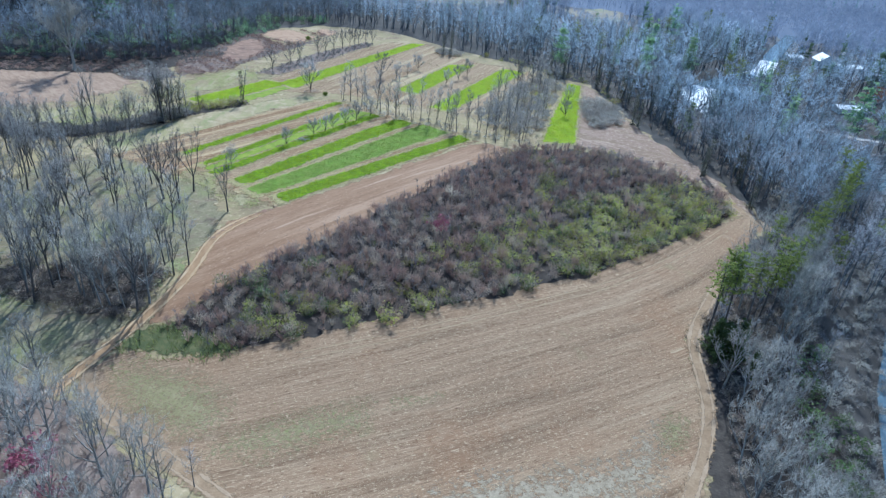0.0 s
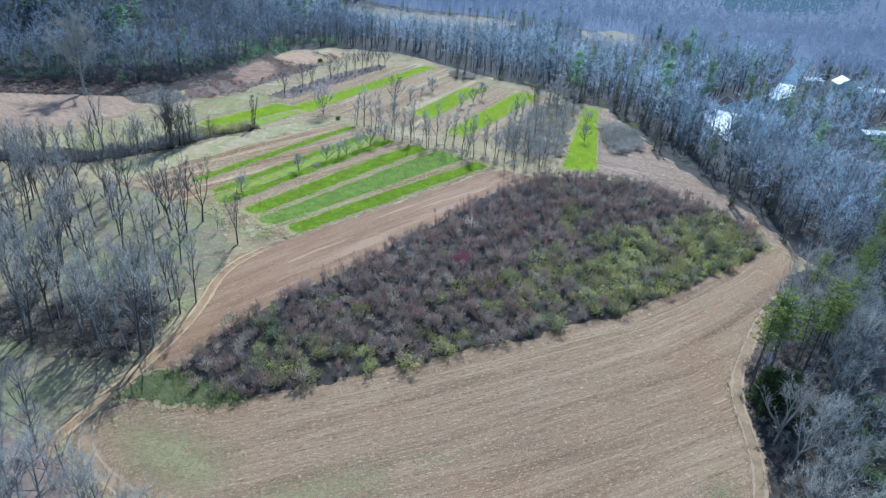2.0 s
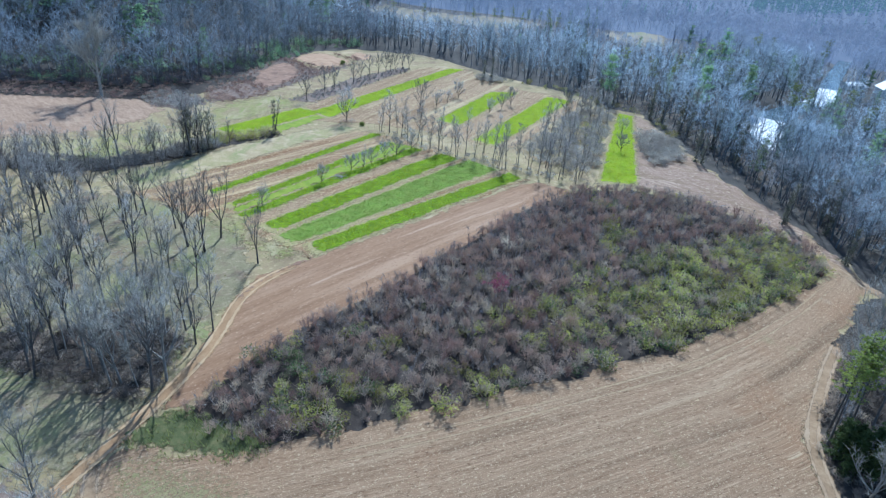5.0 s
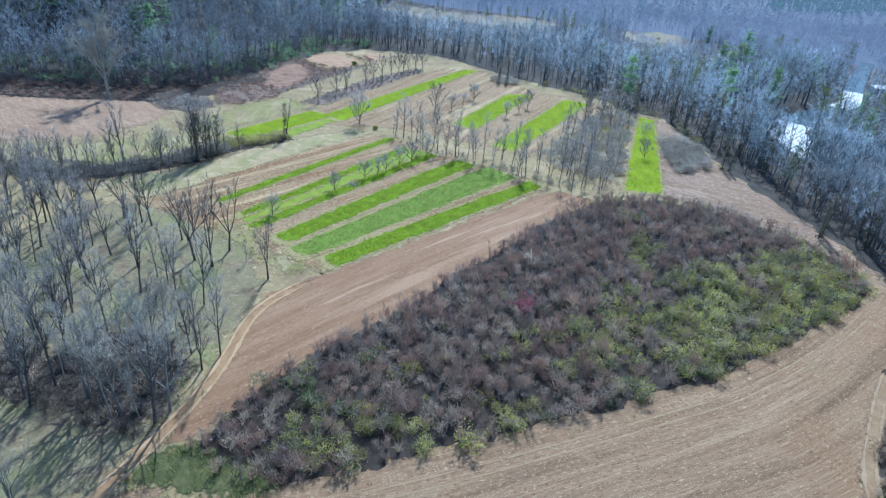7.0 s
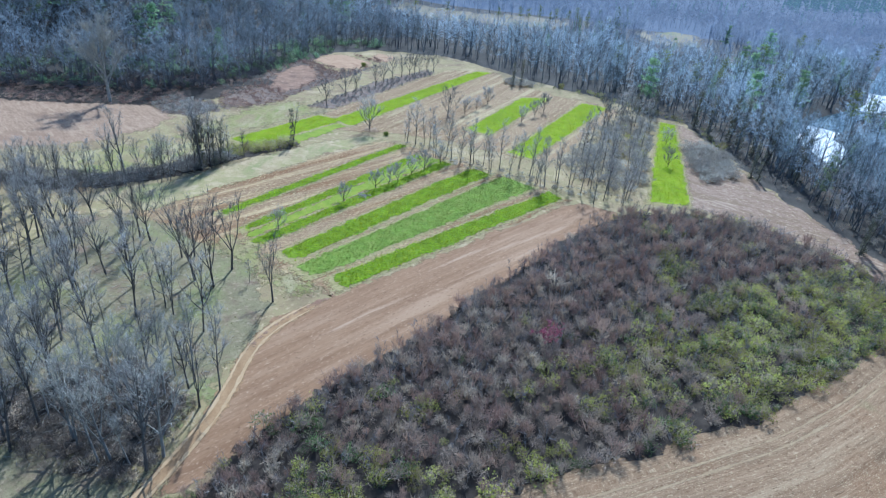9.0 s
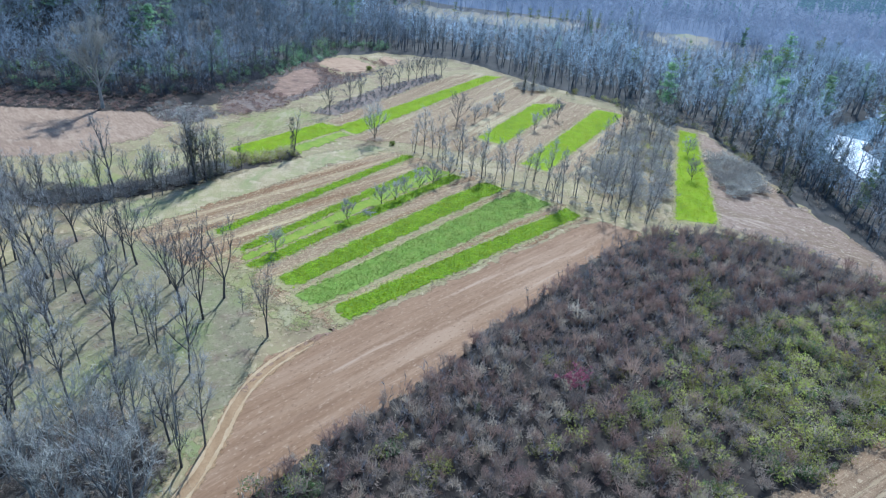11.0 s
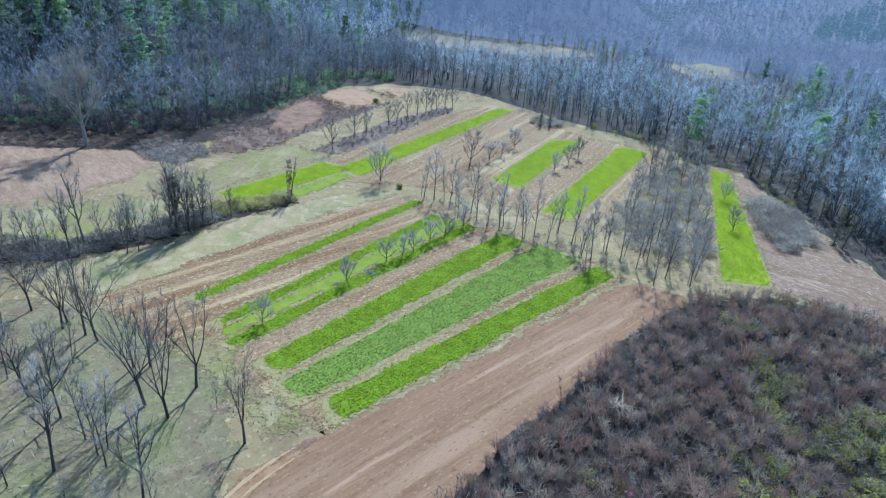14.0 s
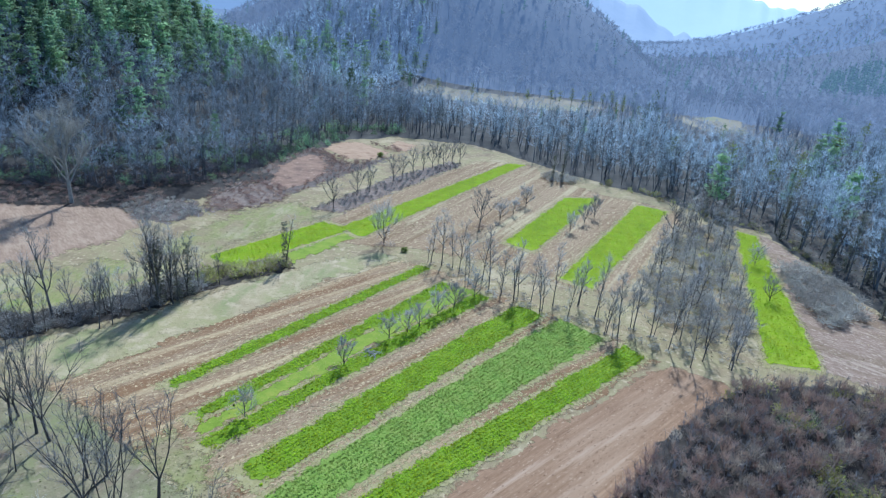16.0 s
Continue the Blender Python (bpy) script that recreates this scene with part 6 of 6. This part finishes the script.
LOW = np.array([(-57, 240), (-58.5, 241), (-56, 242), (-55.5, 239.6), (-59, 239.5), (-33, 262), (-32, 263.6)])
forest("brush", DOME, LOW, rng.uniform(0.5, 0.9, len(LOW)), M_SHRUB, M_SHRUBLEAF, "grey brush round single trees", "brush")


def tufted(poly, gap, mat, label, size=0.4):
    """Standing tufts of grass."""
    p = scatter(poly, gap, 0.9)
    m = len(p)
    d = rng.normal(0, 0.6, (m, 3)) * (1, 1, 0.3) + (0, 0, 0.35)
    s = Soup()
    slivers(rng, s, np.stack([p[:, 0], p[:, 1], height(p[:, 0], p[:, 1]) + 0.08], -1), d, size, 0.2)
    tint = np.array([0.5 + 0.9 * noise.noise((x / 4, y / 4, 2.0)) for x, y in p]) + rng.uniform(-0.3, 0.3, m)
    return tagged(new("grass_tufts", mesh_of("grass_tufts", *s.done(), mat, np.repeat(np.clip(tint, 0, 1), 3))), label, "grass", kind="stuff")


tufted([(-60, 146), (-52, 130), (-53, 118), (-53, 104), (-56, 90), (-72, 80), (-90, 92), (-110, 130), (-112, 162), (-95, 163), (-76, 154)], 0.85, M_TUFT, "grey-green grass tufts under the grove", 0.22)
tufted([(-118, 168), (-92, 164), (-64, 217), (-50, 232), (-58, 237), (-74, 222), (-98, 186)], 0.7, M_DRYTUFT, "pale dry grass tufts on the lane", 0.2)
tufted([(-52, 232), (-28, 214), (10, 196), (30, 198), (44, 198), (30, 206), (12, 212), (-8, 226), (-26, 236), (-46, 242)], 0.8, M_DRYTUFT, "pale dry grass along the hedgerow")
tufted([(-122, 214), (-100, 219), (-74, 262), (-84, 290), (-104, 262)], 1.2, M_TUFT, "green grass tufts on the slope", 0.35)
tufted([(-30, 66), (-24, 67), (-20, 71), (-24, 72.5), (-29, 70)], 0.8, M_LONGGRASS, "sparse green weeds in the tilled soil", 0.25)
tufted([(-55, 77), (-51, 74), (-46, 75.5), (-47, 79), (-53, 80.5)], 0.5, M_LONGGRASS, "green grass at the corner of the tilled field", 0.25)
tufted([(-78, 156), (-64, 143), (-50, 133), (-41, 138), (-52, 145), (-66, 157)], 0.6, M_TUFT, "green grass tufts at the strips' ends")


def brush_pile(x, y, sticks, wide, long, label):
    """A heap of cut branches."""
    r = np.random.default_rng(int(abs(x * 3 + y)))
    top = tagged(new("brush_pile"), label, "brush pile", "brush piles")
    top.location = (x, y, float(height(x, y)))
    for _ in range(sticks):
        a, b = r.uniform(0, 6.28), r.uniform(-0.25, 0.35)
        p = np.array((r.normal(0, wide * 0.4), r.normal(0, wide * 0.25), r.uniform(0.05, 0.6)))
        d = np.array((math.cos(a), math.sin(a), b))
        s = Soup()
        tube(s, branch_path(r, p, d, long * r.uniform(0.5, 1.2), 0, 0.12, 2), r.uniform(0.04, 0.09) * np.array((1.2, 1, 0.5)), 3)
        new("stick", mesh_of("stick", *s.done(), M_BARKPALE)).parent = top


brush_pile(-47, 184.5, 30, 2.6, 1.6, "small pile of cut branches among the fruit trees")
brush_pile(53, 192, 60, 5, 3.0, "heap of grey cut branches at the thicket's edge")
brush_pile(60, 188, 40, 4, 2.8, "heap of grey cut branches beside the stubble")
brush_pile(-128, 248, 70, 7, 3.5, "long heap of tangled grey branches below the hill")
brush_pile(-118, 251, 50, 5, 3.0, "heap of tangled grey branches by the brambles")

# red maple below the track, and one in the thicket
RED = [bare_tree_geometry(230, 5, 0.5, 0.15, 8, 4, 4, 4, 0.05, 0.7, 0.08)]


def blooming(x, y, tall, mat, label):
    w, c = RED[0]
    r = np.random.default_rng(int(abs(x * 7 + y)))
    s = Soup()
    s.add(*c)
    tips = c[0][2::3]
    tufts(r, s, tips[r.integers(0, len(tips), 220)], 0.3, 3)
    top = thing("flowering_tree", (w, s.done()), (M_BARK, mat), label, "tree", "")
    k = tall / 5
    top.matrix_basis = pose(x, y, float(height(x, y))) @ Matrix.Diagonal((k, k, k, 1))


blooming(-50, 53, 8, M_RED, "small red-flowering tree below the field's end")
blooming(-46, 50, 5, M_RED, "red-flowering bush beside the bare trees")
blooming(-1, 127, 5.5, M_RED, "dark pink budding tree in the thicket")
blooming(193, 290, 10, M_ORANGE, "russet-leaved tree by a white roof")
blooming(187, 285, 7, M_BLOSSOM, "white-blossomed tree by a white roof")


# ---------------------------------------------------------------- crops
M_FRINGE = material("thin_grass_fringe", [(.25, .215, .085), (.31, .262, .115), (.37, .31, .17)], 0.7, 4.0, bump=.4, soft=2.4, edge_scale=1.6)


def crop_strip(a, b, c, d, kind, label, gap=0.42):
    """A strip of leafy crop between four corners (a-b near end, c-d far end)."""
    floor, leaf = ((M_CROP, M_LEAF), (M_CROP2, M_LEAF2), (M_CROP3, M_LEAF3))[kind]
    poly = [a, b, c, d]
    ob = drape("crop_strip", poly, floor, 0.16, label, "crop", res=0.9, rough=0.25, kind="thing", group="crop strips")
    mid = np.mean(poly, 0)
    wide = [tuple(mid + (np.array(q, float) - mid) * (1 + 2.2 / np.hypot(*(np.array(q, float) - mid))) + (np.array(q, float) - np.array(o, float)) / np.hypot(*(np.array(q, float) - np.array(o, float))) * 0.9)
            for q, o in zip(poly, (b, a, d, c))]
    drape("grass_fringe", wide, M_FRINGE, 0.125, "thin green and straw fringe of a crop strip", "grass", res=0.9, rough=0.3, fade=1.6)
    e = np.array(d, float) - np.array(a, float)
    e /= np.hypot(*e)
    p = scatter(poly, gap)
    far = line_distance(p[:, 0], p[:, 1], poly + poly[:1])
    end = (p - (np.array(a, float) + np.array(b, float)) / 2) @ e
    end = np.minimum(end, ((np.array(c, float) + np.array(d, float)) / 2 - p) @ e + 2)
    r = np.random.default_rng(len(p))
    ragged = np.array([noise.noise((x / 1.6, y / 1.6, 4.0)) for x, y in p])
    p = p[(far / 0.9 + ragged * 0.9 > 0.35) & (end / 5 + ragged * 1.2 + r.normal(0, 0.2, len(p)) > 0.25)]
    across = p @ np.array((e[1], -e[0]))
    draw = 0.25 if kind == 2 else 0.6
    shift = (np.round(across / 0.75) * 0.75 - across) * draw            # drawn together into drilled rows
    p = p + shift[:, None] * np.array((e[1], -e[0]))
    lush = np.clip(0.5 + 0.8 * np.array([noise.noise((x / 3, y / 3, 8.0)) for x, y in p]) + r.normal(0, 0.2, len(p)), 0, 1)
    s = Soup()
    tufts(r, s, np.stack([p[:, 0], p[:, 1], height(p[:, 0], p[:, 1]) + r.uniform(0.16, 0.34, len(p))], -1), 0.34 if kind == 2 else 0.27, 5, 0.5, 0.22 if kind == 2 else 0.45)
    v, f = s.done()
    lv = new("leaves", mesh_of("leaves", v, f, leaf, np.repeat(lush, 15)))
    lv.parent = ob
    tagged(lv, kind="stuff")
    return ob


crop_strip((-44.5, 144), (-41, 139), (6, 195), (2.5, 200), 0, "bright green leafy crop strip beside the ploughed soil")
crop_strip((-53, 146), (-48, 142), (-1, 201), (-11, 208), 1, "dull blue-green leafy crop strip")
crop_strip((-58.5, 151), (-53.5, 148), (-14, 208), (-20, 213), 0, "bright green leafy crop strip")
crop_strip((-66.5, 155), (-63, 153.5), (-26, 214.5), (-29.5, 217), 0, "narrow bright green crop strip below fruit trees")
crop_strip((-71, 161), (-68.5, 159), (-35.5, 218), (-38.5, 221), 0, "narrow bright green crop strip above fruit trees")
crop_strip((-79.5, 168), (-76, 167), (-42, 228), (-45.5, 229.5), 0, "bright green crop strip beside pale stubble")
drape("grass_cover", [(-68.5, 159), (-66.5, 155.5), (-29.5, 217), (-35.5, 218.5)], M_GREEN, 0.13, "green grass under the fruit trees", "grass", res=0.9)
crop_strip((-99, 221), (-89, 215.5), (-69.5, 251), (-79.5, 255.5), 2, "bright green crop patch behind the hedge", 0.55)
crop_strip((-73.5, 251.5), (-65, 244.5), (-20, 353), (-27.5, 353), 2, "long bright green crop strip by the bank", 0.55)
crop_strip((-25, 253), (-16, 248), (8, 312), (-5, 308), 2, "bright green crop strip with small trees", 0.55)
crop_strip((-10, 231), (-2, 226), (32, 305), (21, 309), 2, "broad bright yellow-green crop strip", 0.55)
crop_strip((29.8, 200), (41, 199.5), (57, 288), (51, 291), 2, "bright yellow-green crop strip beside brush", 0.55)


# ---------------------------------------------------------------- houses
def box(name, parent, mat, x0, x1, y0, y1, z0, z1, label=""):
    bm = bmesh.new()
    bmesh.ops.create_cube(bm, size=1.0, matrix=pose((x0 + x1) / 2, (y0 + y1) / 2, (z0 + z1) / 2) @ Matrix.Diagonal((x1 - x0, y1 - y0, z1 - z0, 1)))
    me = bpy.data.meshes.new(name)
    bm.to_mesh(me)
    bm.free()
    me.materials.append(mat)
    ob = new(name, me)
    ob.parent = parent
    return tagged(ob, label)


def house(x, y, turn, long, wide, eaves, rise, label):
    top = tagged(new("house"), label, "house", "houses by the river")
    top.matrix_basis = pose(x, y, float(height(x, y)) - 0.2, 0, 0, turn)
    bm = bmesh.new()
    a, b = long / 2, wide / 2
    lo = [bm.verts.new(p) for p in ((-a, -b, 0), (a, -b, 0), (a, b, 0), (-a, b, 0))]
    hi = [bm.verts.new(p) for p in ((-a, -b, eaves), (a, -b, eaves), (a, b, eaves), (-a, b, eaves))]
    pk = [bm.verts.new(p) for p in ((-a, 0, eaves + rise), (a, 0, eaves + rise))]
    for f in ((lo[0], lo[1], hi[1], hi[0]), (lo[2], lo[3], hi[3], hi[2]), (lo[1], lo[2], hi[2], pk[1], hi[1]), (lo[3], lo[0], hi[0], pk[0], hi[3])):
        bm.faces.new(f)
    me = bpy.data.meshes.new("wall")
    bm.to_mesh(me)
    bm.free()
    me.materials.append(M_WALL)
    new("wall", me).parent = top
    for side in (-1, 1):
        bm = bmesh.new()
        o, t = 0.5, 0.18
        drop = rise * o / b
        pts = [(-a - o, side * (b + o), eaves - drop), (a + o, side * (b + o), eaves - drop), (a + o, 0, eaves + rise), (-a - o, 0, eaves + rise)]
        v = [bm.verts.new((p[0], p[1], p[2] + 0.02)) for p in pts] + [bm.verts.new((p[0], p[1], p[2] + t)) for p in pts]
        for f in ((0, 1, 2, 3), (4, 5, 6, 7), (0, 1, 5, 4), (1, 2, 6, 5), (2, 3, 7, 6), (3, 0, 4, 7)):
            bm.faces.new([v[i] for i in f])
        bmesh.ops.recalc_face_normals(bm, faces=bm.faces)
        me = bpy.data.meshes.new("roof")
        bm.to_mesh(me)
        bm.free()
        me.materials.append(M_ROOF)
        new("roof", me).parent = top
    for k in range(max(2, int(long / 4))):
        u = -a + long * (k + 0.5) / max(2, int(long / 4))
        box("window", top, M_PANE, u - 0.5, u + 0.5, -b - 0.06, -b + 0.06, 1.0, 2.3)
    box("door", top, M_PANE, a - 0.06, a + 0.06, -0.5, 0.5, 0.2, 2.2)
    return top


house(220, 392, 82, 12, 9, 4.2, 3.2, "white gabled house among bare trees by the river")
house(231, 384, 8, 16, 8, 2.8, 1.2, "long low white house behind trees")
house(207, 404, 5, 10, 7, 2.6, 1.1, "small white outbuilding by the river")
house(178, 284, 5, 13, 7, 2.4, 0.9, "white-roofed shed beside a russet tree")
house(236, 366, 40, 12, 8, 3.2, 2.2, "pale-roofed house among the trees")
